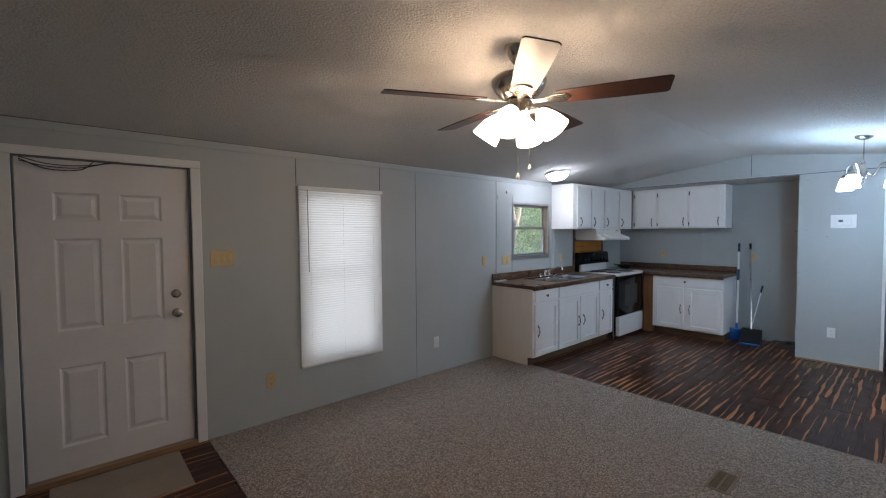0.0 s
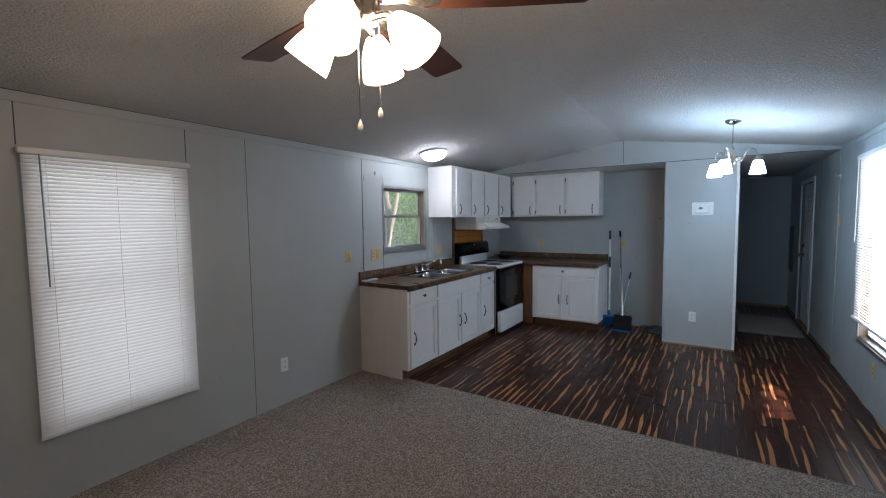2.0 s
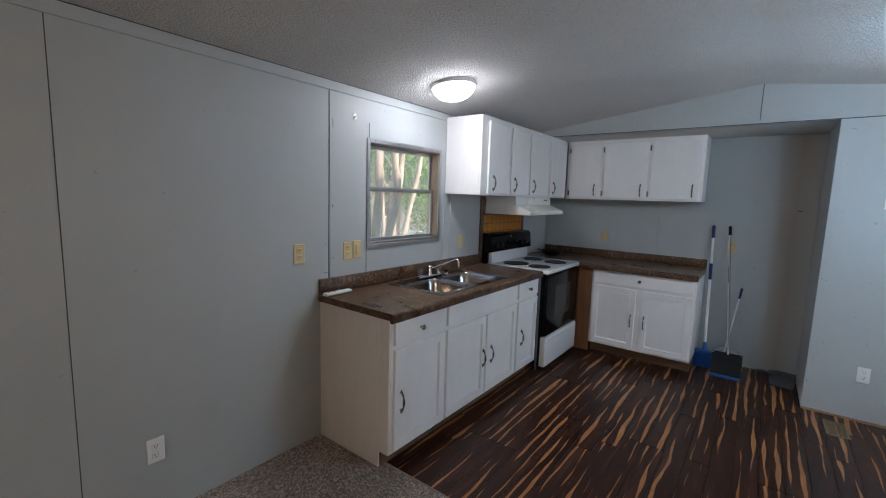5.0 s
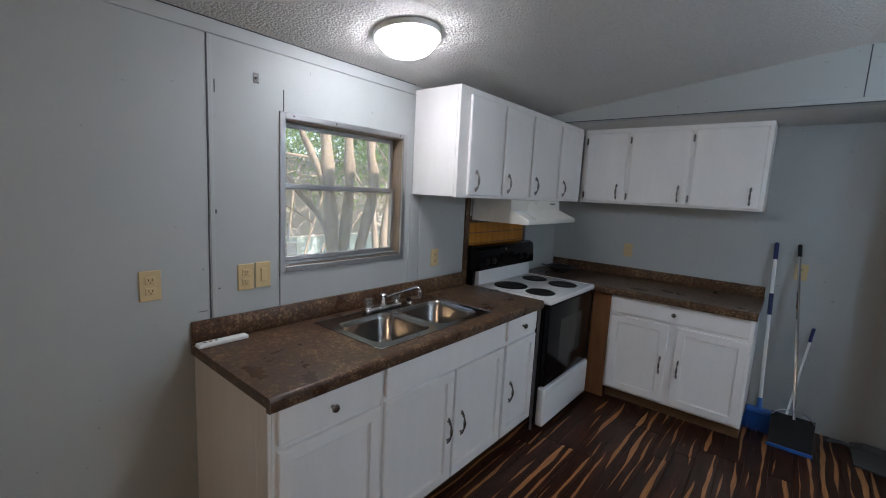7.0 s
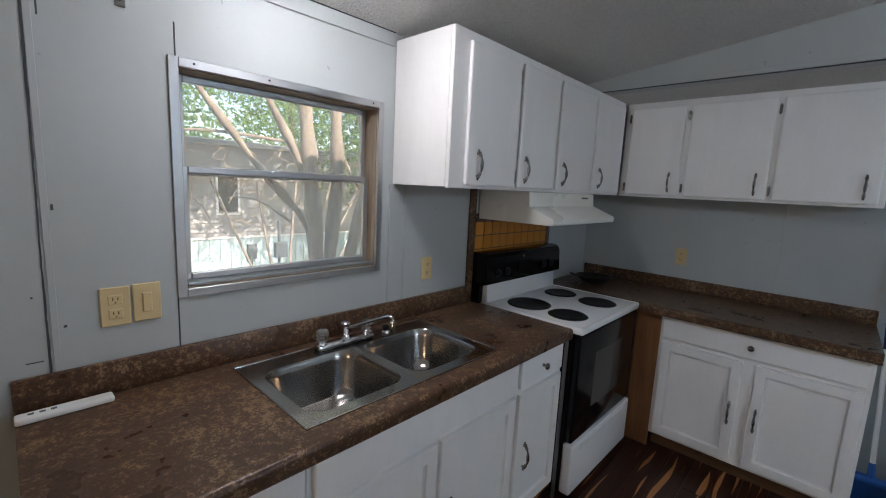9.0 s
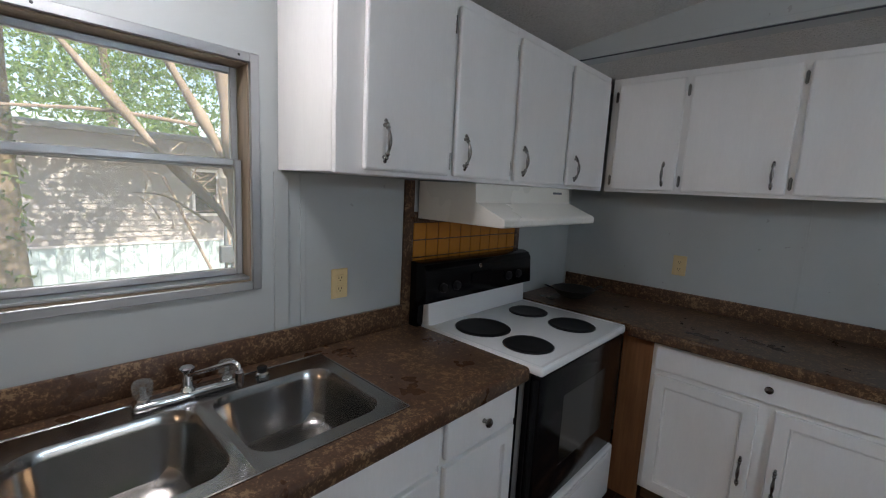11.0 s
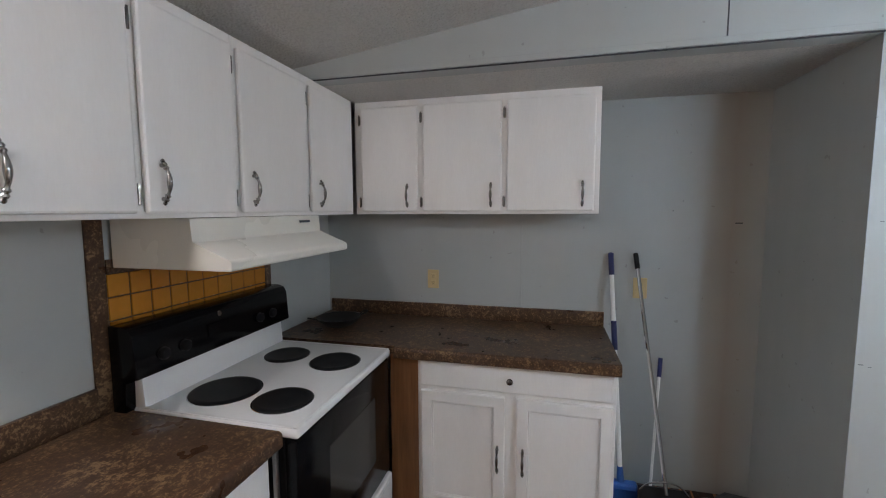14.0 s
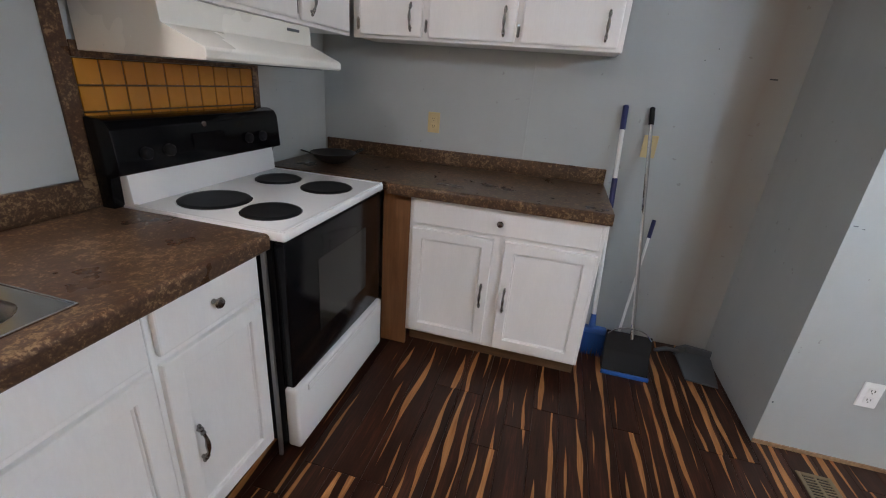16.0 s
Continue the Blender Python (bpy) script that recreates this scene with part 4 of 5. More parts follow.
def upper_cabinet(run, u0, u1, depth, doors, label, w0=1.557, w1=2.172, end=False):
    """doors: (u0, u1, handle u, hinge u)."""
    t = thing("upper_cabinet", run.at((u0 + u1) / 2, depth / 2, w0), label, "kitchen cabinet", "kitchen upper cabinets")
    part("body", run.box(u0, 0.003, w0 + 0.004, u1, depth - 0.02, w1), CABINET, t)
    part("face_frame", run.box(u0, depth - 0.0195, w0, u1, depth, w1, 0.002, 1), CABINET, t)
    for a, b, h, g in doors:
        d = slab_front("door", run, a, b, w0 + 0.014, w1 - 0.036, depth + 0.001, t, None, 0.008)
        pull(run, h, depth + 0.019, w0 + 0.10, d, 0.105)
        for w in (w0 + 0.065, w1 - 0.10):
            hinge(run, g, depth + 0.0005, w, t)
    return t


upper_cabinet(SIDE, 1.272, 2.092, 0.345, [(1.357, 1.714, 1.425, 1.726), (1.738, 2.078, 1.785, 2.089)], "white painted wall cabinet with two slab doors")
upper_cabinet(SIDE, 2.093, 3.0, 0.345, [(2.107, 2.528, 2.160, 2.542), (2.556, 2.968, 2.620, 2.982)], "white painted wall cabinet reaching into the corner")
upper_cabinet(BACK, 0.346, 1.645, 0.295, [(0.388, 0.716, 0.658, 0.374), (0.745, 1.166, 1.113, 0.731), (1.192, 1.620, 1.564, 1.178)], "white painted wall cabinet with three slab doors")


# ---- counters ----
def slabs_joined(slabs):
    """Boxes of one height laid side by side, as one sheet with no inner walls."""
    z0, z1 = slabs[0][2], slabs[0][5]
    xs = sorted({v for s in slabs for v in (s[0], s[3])})
    ys = sorted({v for s in slabs for v in (s[1], s[4])})
    full = {(i, j) for i in range(len(xs) - 1) for j in range(len(ys) - 1) if any(s[0] <= xs[i] < s[3] and s[1] <= ys[j] < s[4] for s in slabs)}
    bm, known = bmesh.new(), {}

    def vert(i, j, z):
        if (i, j, z) not in known:
            known[i, j, z] = bm.verts.new((xs[i], ys[j], z))
        return known[i, j, z]

    for i, j in full:
        for z in (z0, z1):
            bm.faces.new([vert(*q, z) for q in ((i, j), (i + 1, j), (i + 1, j + 1), (i, j + 1))])
        for di, dj, p, q in ((-1, 0, (i, j), (i, j + 1)), (1, 0, (i + 1, j), (i + 1, j + 1)), (0, -1, (i, j), (i + 1, j)), (0, 1, (i, j + 1), (i + 1, j + 1))):
            if (i + di, j + dj) not in full:
                bm.faces.new([vert(*p, z0), vert(*q, z0), vert(*q, z1), vert(*p, z1)])
    return bm


def counter(name, slabs, front, splash, label):
    """slabs: boxes of the top; front: rounded nose pieces; splash: the upstand along the wall."""
    t = thing(name, ((slabs[0][0] + slabs[0][3]) / 2, (slabs[0][1] + slabs[0][4]) / 2, 0.875), label, "countertop")
    part("top", slabs_joined(slabs), COUNTER, t)
    for along, at, way, a, b in front:
        k = 0.028 * way
        nose = [(at, Z1), *[(at + k - 0.014 * way + 0.014 * way * math.sin(radians(q)), Z1 - 0.014 + 0.014 * math.cos(radians(q))) for q in (0, 22, 45, 67, 90)], *[(at + k - 0.010 * way + 0.010 * way * math.cos(radians(q)), Z0 - 0.004 - 0.010 * math.sin(radians(q))) for q in (0, 30, 60, 90)], (at, Z0 - 0.014)]
        part("front_edge", prism(nose, along, a, b), COUNTER, t, smooth=True)
    for s in splash:
        part("backsplash", box(*s, 0.005, 2), COUNTER, t, smooth=True)


Z0, Z1 = 0.876, 0.915
SX0, SX1, SY0, SY1 = 0.56, 1.37, -0.545, -0.095
counter("countertop", [(0.02, -0.612, Z0, SX0, -0.0, Z1), (SX0, -0.612, Z0, SX1, SY0, Z1), (SX0, SY1, Z0, SX1, -0.0, Z1), (SX1, -0.612, Z0, 1.887, -0.0, Z1)],
        [("x", -0.612, -1, 0.02, 1.887)], [(0.02, -0.021, Z1, 1.822, -0.001, 1.012)], "mottled brown laminate countertop with a sink")
counter("countertop", [(2.722, -1.722, Z0, ALCOVE_X, -0.0, Z1)], [("y", 2.722, -1, -1.722, -0.688)], [(ALCOVE_X - 0.021, -1.720, Z1, ALCOVE_X - 0.001, -0.02, 1.0)], "mottled brown laminate corner countertop")

# ---- sink ----
sink = thing("kitchen_sink", (0.965, -0.32, 0.915), "double bowl stainless steel sink set in the countertop", "sink")


def rounded(x0, y0, x1, y1, r, n=6):
    out = []
    for cx, cy, a0 in ((x1 - r, y1 - r, 0), (x0 + r, y1 - r, 90), (x0 + r, y0 + r, 180), (x1 - r, y0 + r, 270)):
        out += [(cx + r * math.cos(radians(a0 + 90 * k / n)), cy + r * math.sin(radians(a0 + 90 * k / n))) for k in range(n + 1)]
    return out


BOWLS = [(0.585, -0.515, 0.945, -0.165), (0.985, -0.515, 1.345, -0.165)]
rim = 0.918
bm = bmesh.new()
mid = 0.965
# the deck: each half is bridged from the outline to its bowl
for half, (x0, y0, x1, y1) in enumerate(BOWLS):
    ox0, ox1 = (0.543, mid) if half == 0 else (mid, 1.387)
    o = rounded(ox0, -0.562, ox1, -0.078, 0.004)
    i = rounded(x0, y0, x1, y1, 0.07)
    vo, vi = [bm.verts.new((*p, rim)) for p in o], [bm.verts.new((*p, rim - 0.0015)) for p in i]
    n = len(o)
    for k in range(n):
        bm.faces.new((vo[k], vo[(k + 1) % n], vi[(k + 1) % n], vi[k]))
part("deck", bm, STEEL, sink)
bm = bmesh.new()
box(0.541, -0.564, rim - 0.004, 1.389, -0.559, rim + 0.0025, 0.002, 2, bm)
box(0.541, -0.081, rim - 0.004, 1.389, -0.076, rim + 0.0025, 0.002, 2, bm)
box(0.541, -0.559, rim - 0.004, 0.546, -0.081, rim + 0.0025, 0.002, 2, bm)
box(1.384, -0.559, rim - 0.004, 1.389, -0.081, rim + 0.0025, 0.002, 2, bm)
part("raised_rim", bm, STEEL, sink)
for x0, y0, x1, y1 in BOWLS:
    bm = bmesh.new()
    levels = [(0.0, 0.0, 0.07), (0.004, -0.006, 0.07), (0.010, -0.03, 0.072), (0.022, -0.13, 0.075), (0.034, -0.158, 0.075), (0.06, -0.170, 0.07), (0.15, -0.174, 0.025)]
    loops = [[bm.verts.new((*p, rim - 0.0012 + dz)) for p in rounded(x0 + s, y0 + s, x1 - s, y1 - s, r)] for s, dz, r in levels]
    n = len(loops[0])
    for a, b in zip(loops, loops[1:]):
        for k in range(n):
            bm.faces.new((a[k], a[(k + 1) % n], b[(k + 1) % n], b[k]))
    bm.faces.new(loops[-1])
    bowl = part("bowl", bm, STEEL, sink, smooth=True)
    c = ((x0 + x1) / 2, (y0 + y1) / 2, rim - 0.1745)
    part("drain", lathe(c, [(0.045, 0.0), (0.045, 0.003), (0.034, 0.002), (0.02, -0.004), (0.004, -0.004)], 24), CHROME, bowl, smooth=True)
    part("strainer", lathe((c[0], c[1], c[2] + 0.0025), [(0.026, 0.0), (0.024, 0.003), (0.006, 0.004), (0.005, 0.012), (0.002, 0.013)], 18), IRON, bowl)
faucet = thing("faucet", (0.955, -0.118, rim), "chrome two-handle kitchen faucet with clear acrylic knobs", "faucet")
part("faucet_base", box(0.826, -0.145, rim, 1.084, -0.092, rim + 0.022, 0.01, 3), CHROME, faucet, smooth=True)
for x in (0.852, 1.058):
    k = part("valve", lathe((x, -0.118, rim + 0.02), [(0.018, 0), (0.016, 0.008), (0.010, 0.014)], 18), CHROME, faucet, smooth=True)
    part("acrylic_knob", lathe((x, -0.118, rim + 0.033), [(0.019, 0), (0.022, 0.006), (0.024, 0.036), (0.020, 0.043), (0.004, 0.044)], 12), ACRYLIC, k, "clear fluted acrylic knob")
    part("knob_core", lathe((x, -0.118, rim + 0.034), [(0.009, 0), (0.008, 0.024)], 10), CHROME, k)
part("spout_post", lathe((0.955, -0.118, rim + 0.02), [(0.022, 0), (0.019, 0.008), (0.014, 0.014), (0.014, 0.036), (0.011, 0.042), (0.011, 0.056), (0.018, 0.059), (0.019, 0.064), (0.015, 0.068), (0.004, 0.069)], 20), CHROME, faucet, smooth=True)
sp = part("spout", sweep(arc([(0.957, -0.125, rim + 0.066), (0.972, -0.185, rim + 0.092), (0.997, -0.285, rim + 0.138), (1.006, -0.322, rim + 0.153), (1.010, -0.338, rim + 0.150), (1.011, -0.342, rim + 0.138)], 6), 0.0060, 12), CHROME, faucet, "slim swivel spout", True)
part("aerator", lathe((1.011, -0.342, rim + 0.098), [(0.0085, 0), (0.0105, 0.003), (0.0105, 0.036), (0.008, 0.042)], 14), CHROME, sp)
t = thing("sink_sprayer", (1.162, -0.118, rim), "small black side sprayer on the sink deck", "sprayer")
part("collar", lathe((1.162, -0.118, rim), [(0.022, 0), (0.020, 0.008), (0.014, 0.012)], 18), CHROME, t)
part("spray_head", lathe((1.162, -0.118, rim + 0.011), [(0.013, 0), (0.015, 0.008), (0.016, 0.017), (0.010, 0.021)], 16), BLACK, t)
t = thing("remote_control", (0.115, -0.06, 0.915), "slim white remote lying on the countertop", "remote")
part("case", box(0.02, -0.082, 0.916, 0.22, -0.040, 0.934, 0.006), WHITE_PLASTIC, t)
for k in range(3):
    part("button", box(0.045 + 0.022 * k, -0.066, 0.9335, 0.057 + 0.022 * k, -0.056, 0.9355, 0.001, 1), GREY_PLASTIC, t)

# ---- tiled panel behind the stove ----
TX0, TX1, TZ0, TZ1 = 1.880, 2.671, 0.90, 1.372
splash = thing("tile_splashback", ((TX0 + TX1) / 2, 0.0, TZ0), "mustard yellow tile panel framed by brown laminate strips", "splashback")
part("grout_bed", box(TX0, -0.001, TZ0, TX1, -0.005, TZ1), GROUT, splash)
for name, s in (("side_strip", (1.823, -0.001, 0.916, 1.879, -0.012, 1.556)), ("side_strip", (2.672, -0.001, 0.90, 2.713, -0.012, 1.556)), ("top_strip", (1.8795, -0.001, 1.373, 2.6715, -0.012, 1.42))):
    part(name, box(*s, 0.002, 1), COUNTER, splash)

# ---- stove ----
GX0, GX1, GF = 1.893, 2.657, -0.680
stove = thing("stove", ((GX0 + GX1) / 2, -0.34, 0.0), "white electric range with black oven door and back panel", "stove")
part("body", box(GX0 + 0.004, -0.03, 0.06, GX1 - 0.004, GF + 0.045, 0.888), BLACK, stove, "black side panels")
part("cooktop", box(GX0, -0.055, 0.889, GX1, GF - 0.008, 0.922, 0.009, 3), ENAMEL, stove, "white enamel cooktop", True)
bm = bmesh.new()
for s in ((GX0 + 0.004, GF - 0.004, 0.9215, GX1 - 0.004, GF + 0.012, 0.926), (GX0 + 0.002, GF + 0.012, 0.9215, GX0 + 0.016, -0.10, 0.926), (GX1 - 0.016, GF + 0.012, 0.9215, GX1 - 0.002, -0.10, 0.926)):
    box(*s, 0.002, 1, bm)
part("spill_rim", bm, ENAMEL, stove)
for x, y, r in ((2.079, -0.272, 0.122), (2.058, -0.524, 0.100), (2.466, -0.262, 0.098), (2.442, -0.515, 0.106)):
    b = part("burner", lathe((x, y, 0.9222), [(r, 0.0), (r, 0.004), (r - 0.008, 0.008), (r - 0.02, 0.006), (0.03, 0.0058), (0.004, 0.0058)], 40), BURNER, stove, "black round burner cover", True)
    part("burner_ring", lathe((x, y, 0.922), [(r + 0.004, 0.0), (r + 0.004, 0.0016), (r - 0.001, 0.0022)], 40, closed=False), CHROME, b)
part("riser", prism([(-0.055, 0.918), (-0.112, 0.918), (-0.104, 1.035), (-0.055, 1.035)], "x", GX0 + 0.006, GX1 - 0.004, 0.006), ENAMEL, stove, "white back riser", True)
part("control_panel", prism([(-0.018, 0.90), (-0.070, 0.90), (-0.075, 1.02), (-0.128, 1.03), (-0.118, 1.17), (-0.104, 1.195), (-0.075, 1.205), (-0.018, 1.205)], "x", GX0 - 0.03, GX1 + 0.03, 0.006), BLACK_GLASS, stove, "glossy black control panel", True)
part("clock", box(2.165, -0.1235, 1.085, 2.325, -0.128, 1.135, 0.001, 1), BLACK_GLASS, stove)
part("emblem", lathe((2.23, -0.120, 1.165), [(0.011, 0.0), (0.010, 0.003)], 16, Matrix.Rotation(math.pi / 2, 4, "X")), CHROME, stove)
for x in (1.965, 2.055, 2.465, 2.555):
    part("knob", lathe((x, -0.124, 1.09), [(0.022, 0), (0.021, 0.012), (0.016, 0.018), (0.004, 0.019)], 18, Matrix.Rotation(math.pi / 2, 4, "X")), BLACK, stove)
door = part("oven_door", box(GX0 + 0.006, GF + 0.044, 0.325, GX1 - 0.006, GF, 0.882, 0.008), BLACK_GLASS, stove, "black glass oven door", True)
part("oven_window", box(2.085, GF - 0.001, 0.46, 2.485, GF + 0.004, 0.76, 0.012, 3), OVEN_WINDOW, door)
drawer = part("storage_drawer", box(GX0 + 0.004, GF + 0.044, 0.045, GX1 - 0.004, GF - 0.012, 0.315, 0.012, 3), ENAMEL, stove, "white enamel storage drawer", True)
part("drawer_grip", box(GX0 + 0.07, GF - 0.013, 0.275, GX1 - 0.07, GF - 0.019, 0.300, 0.005), ENAMEL, drawer)
part("side_trim", box(GX0 - 0.020, GF + 0.055, 0.01, GX0 - 0.006, GF + 0.07, 0.88, 0.002, 1), ALUMINIUM, stove, "thin metal strip beside the cabinet")
for x in (GX0 + 0.05, GX1 - 0.05):
    for y in (-0.10, -0.58):
        part("foot", lathe((x, y, 0.0), [(0.018, 0), (0.018, 0.02), (0.008, 0.022), (0.008, 0.062)], 10), BLACK, stove)

# ---- hood ----
hood = thing("range_hood", (2.31, -0.2, 1.39), "cream enamel range hood under the wall cabinet", "range hood")
prof = [(-0.013, 1.392), (-0.470, 1.392), (-0.478, 1.398), (-0.478, 1.420), (-0.470, 1.428), (-0.335, 1.480), (-0.332, 1.555), (-0.013, 1.555)]
part("canopy", prism(prof, "x", 1.900, 2.656, 0.003), HOOD, hood)
part("filter", box(1.958, -0.42, 1.388, 2.598, -0.08, 1.3915, 0.001, 1), GREY_PLASTIC, hood, "dark grease filter")
part("switch_plate", box(2.488, -0.3345, 1.525, 2.568, -0.3375, 1.535), GREY_PLASTIC, hood)

# ---- pan ----
pan = thing("small_wok", (2.98, -0.25, 0.915), "small dark iron wok on the corner counter", "pan")
part("bowl", lathe((2.98, -0.25, 0.9155), [(0.045, 0.0), (0.075, 0.012), (0.105, 0.035), (0.125, 0.058), (0.121, 0.058), (0.100, 0.036), (0.07, 0.015), (0.004, 0.008)], 32), IRON, pan, smooth=True)
for s in (-1, 1):
    part("ear_handle", sweep(arc([(2.98 - s * 0.085, -0.25 + s * 0.085, 0.968), (2.98 - s * 0.125, -0.25 + s * 0.10, 0.985), (2.98 - s * 0.118, -0.25 + s * 0.125, 0.985), (2.98 - s * 0.078, -0.25 + s * 0.095, 0.968)], 5), 0.004, 6), IRON, pan)

# ---- brooms and dustpans in the alcove ----
broom = thing("push_broom", (3.06, -1.79, 0.0), "white-handled broom with a blue head, leaning on the wall", "broom")
foot, top = Vector((3.065, -1.795, 0.17)), Vector((3.315, -1.745, 1.335))
d = top - foot
part("pole", sweep([foot, top], 0.0115, 12), WHITE_PLASTIC, broom, "white pole")
part("top_grip", sweep([foot + d * 0.90, foot + d * 1.0, foot + d * 1.004], [0.0145, 0.0145, 0.008], 12), NAVY_PLASTIC, broom, "navy grip")
part("middle_grip", sweep([foot + d * 0.56, foot + d * 0.69], 0.0145, 12), NAVY_PLASTIC, broom, "navy grip")
part("ferrule", sweep([foot - d * 0.03, foot + d * 0.06], [0.022, 0.014], 12), BLUE_PLASTIC, broom)
part("head", box(3.035, -1.875, 0.135, 3.085, -1.715, 0.172, 0.012), BLUE_PLASTIC, broom, "bright blue broom head")
random.seed(5)
bm = bmesh.new()
for k in range(240):
    x, y = random.uniform(3.04, 3.08), random.uniform(-1.87, -1.72)
    ex, ey = x + (x - 3.06) * 0.9 + random.uniform(-0.008, 0.008), y + (y + 1.795) * 0.2 + random.uniform(-0.008, 0.008)
    sweep([(x, y, 0.14), (ex, ey, random.uniform(0.001, 0.01))], [0.003, 0.0012], 3, bm)
tagged(part("bristles", bm, BLUE_BRISTLE, broom, "blue plastic bristles"), kind="stuff")
pan2 = thing("lobby_dustpan", (2.95, -1.98, 0.0), "upright dustpan with a steel handle leaning on the wall", "dustpan")
foot, top = Vector((2.955, -1.985, 0.20)), Vector((3.325, -1.875, 1.335))
d = top - foot
part("pole", sweep([foot, top], 0.010, 12), CHROME, pan2, "steel pole")
part("grip", sweep([foot + d * 0.93, top, top + d * 0.004], [0.013, 0.013, 0.007], 12), BLACK, pan2, "black grip")
part("pan", prism([(2.895, 0.002), (2.985, 0.002), (3.01, 0.20), (2.995, 0.205), (2.955, 0.11), (2.90, 0.012)], "y", -2.095, -1.865, 0.003), BLACK, pan2, "black plastic pan")
part("lip", box(2.882, -2.10, 0.001, 2.897, -1.86, 0.022, 0.004), BLUE_PLASTIC, pan2, "blue front lip")
part("bail", sweep(arc([(2.985, -2.09, 0.19), (2.975, -2.05, 0.235), (2.965, -1.985, 0.255), (2.975, -1.91, 0.235), (2.985, -1.87, 0.19)], 5), 0.004, 8), CHROME, pan2, "bent wire bail")
t = thing("thin_broom", (3.03, -1.95, 0.0), "thin white pole with a navy grip leaning behind the dustpan", "broom")
foot, top = Vector((3.05, -1.93, 0.02)), Vector((3.327, -2.024, 0.755))
d = top - foot
part("pole", sweep([foot, top], 0.007, 10), WHITE_PLASTIC, t)
part("grip", sweep([foot + d * 0.87, top], 0.011, 10), NAVY_PLASTIC, t, "navy grip")
part("head", box(3.03, -1.985, 0.0, 3.075, -1.875, 0.09, 0.01), BLACK, t)
t = thing("hand_dustpan", (3.13, -2.36, 0.0), "grey plastic hand dustpan lying in the corner", "dustpan")
part("tray", prism([(2.985, -2.30), (2.965, -2.455), (3.24, -2.495), (3.265, -2.36), (3.22, -2.30)], "z", 0.002, 0.012, 0.002), GREY_PLASTIC, t)
part("back_wall", prism([(3.215, -2.30), (3.26, -2.36), (3.24, -2.495), (3.255, -2.495), (3.278, -2.355), (3.225, -2.288)], "z", 0.002, 0.055, 0.003), GREY_PLASTIC, t)
part("handle", sweep(arc([(3.22, -2.31, 0.03), (3.20, -2.24, 0.045), (3.165, -2.17, 0.04)], 5), [0.012] * 10 + [0.008], 10), GREY_PLASTIC, t)

# ---- ceiling fan ----
FX, FY = -2.05, -2.055
fan = thing("ceiling_fan", (FX, FY, 2.48), "nickel ceiling fan with five dark blades and four lit glass shades", "ceiling fan")
part("canopy", lathe((FX, FY, 2.385), [(0.018, 0.0), (0.03, 0.004), (0.055, 0.04), (0.072, 0.070), (0.074, 0.092)], 28), NICKEL, fan, smooth=True)
part("downrod", sweep([(FX, FY, 2.325), (FX, FY, 2.40)], 0.013, 14), NICKEL, fan)
part("motor_housing", lathe((FX, FY, 2.205), [(0.05, 0.0), (0.085, 0.004), (0.105, 0.02), (0.128, 0.05), (0.140, 0.08), (0.140, 0.098), (0.128, 0.105), (0.125, 0.112), (0.07, 0.122), (0.03, 0.135), (0.014, 0.138)], 36), NICKEL, fan, "brushed nickel motor housing", True)
part("switch_cup", lathe((FX, FY, 2.125), [(0.03, 0.0), (0.055, 0.006), (0.062, 0.03), (0.062, 0.07), (0.05, 0.08)], 28), NICKEL, fan, smooth=True)
for k in range(5):
    a = radians(-135 + 72 * k)
    m = Matrix.Translation((FX, FY, 2.195)) @ Matrix.Rotation(a, 4, "Z") @ Matrix.Rotation(radians(-11), 4, "X")
    bm = bmesh.new()
    outline = [(0.19, -0.055), (0.22, -0.062), (0.45, -0.070), (0.69, -0.072), (0.705, -0.060), (0.70, 0.060), (0.685, 0.072), (0.45, 0.068), (0.22, 0.058), (0.19, 0.05)]
    prism(outline, "z", -0.003, 0.003, 0.0015, bm)
    bmesh.ops.transform(bm, matrix=m, verts=bm.verts)
    blade = part("blade", bm, BLADE, fan, "dark walnut blade")
    bm = bmesh.new()
    prism([(0.07, -0.018), (0.13, -0.014), (0.17, -0.035), (0.235, -0.040), (0.26, 0.0), (0.235, 0.040), (0.17, 0.035), (0.13, 0.014), (0.07, 0.018)], "z", -0.009, -0.0035, 0.0015, bm)
    bmesh.ops.transform(bm, matrix=m, verts=bm.verts)
    part("blade_iron", bm, NICKEL, blade, "nickel blade bracket")
for k in range(4):
    a = radians(20 + 90 * k)
    r = Vector((math.cos(a), math.sin(a), 0))
    c = Vector((FX, FY, 2.135))
    arm = part("lamp_arm", sweep(arc([c + r * 0.03, c + r * 0.085 + Vector((0, 0, 0.006)), c + r * 0.11 + Vector((0, 0, -0.014))], 5), 0.012, 10), NICKEL, fan)
    tilt = Matrix.Rotation(a, 4, "Z") @ Matrix.Rotation(radians(180 - 38), 4, "Y")
    part("shade", lathe(c + r * 0.11 + Vector((0, 0, -0.007)), [(0.026, 0.0), (0.036, 0.014), (0.056, 0.055), (0.068, 0.10), (0.073, 0.132), (0.066, 0.130), (0.050, 0.123), (0.004, 0.118)], 24, tilt), WARM, arm, "lit frosted glass shade", True)
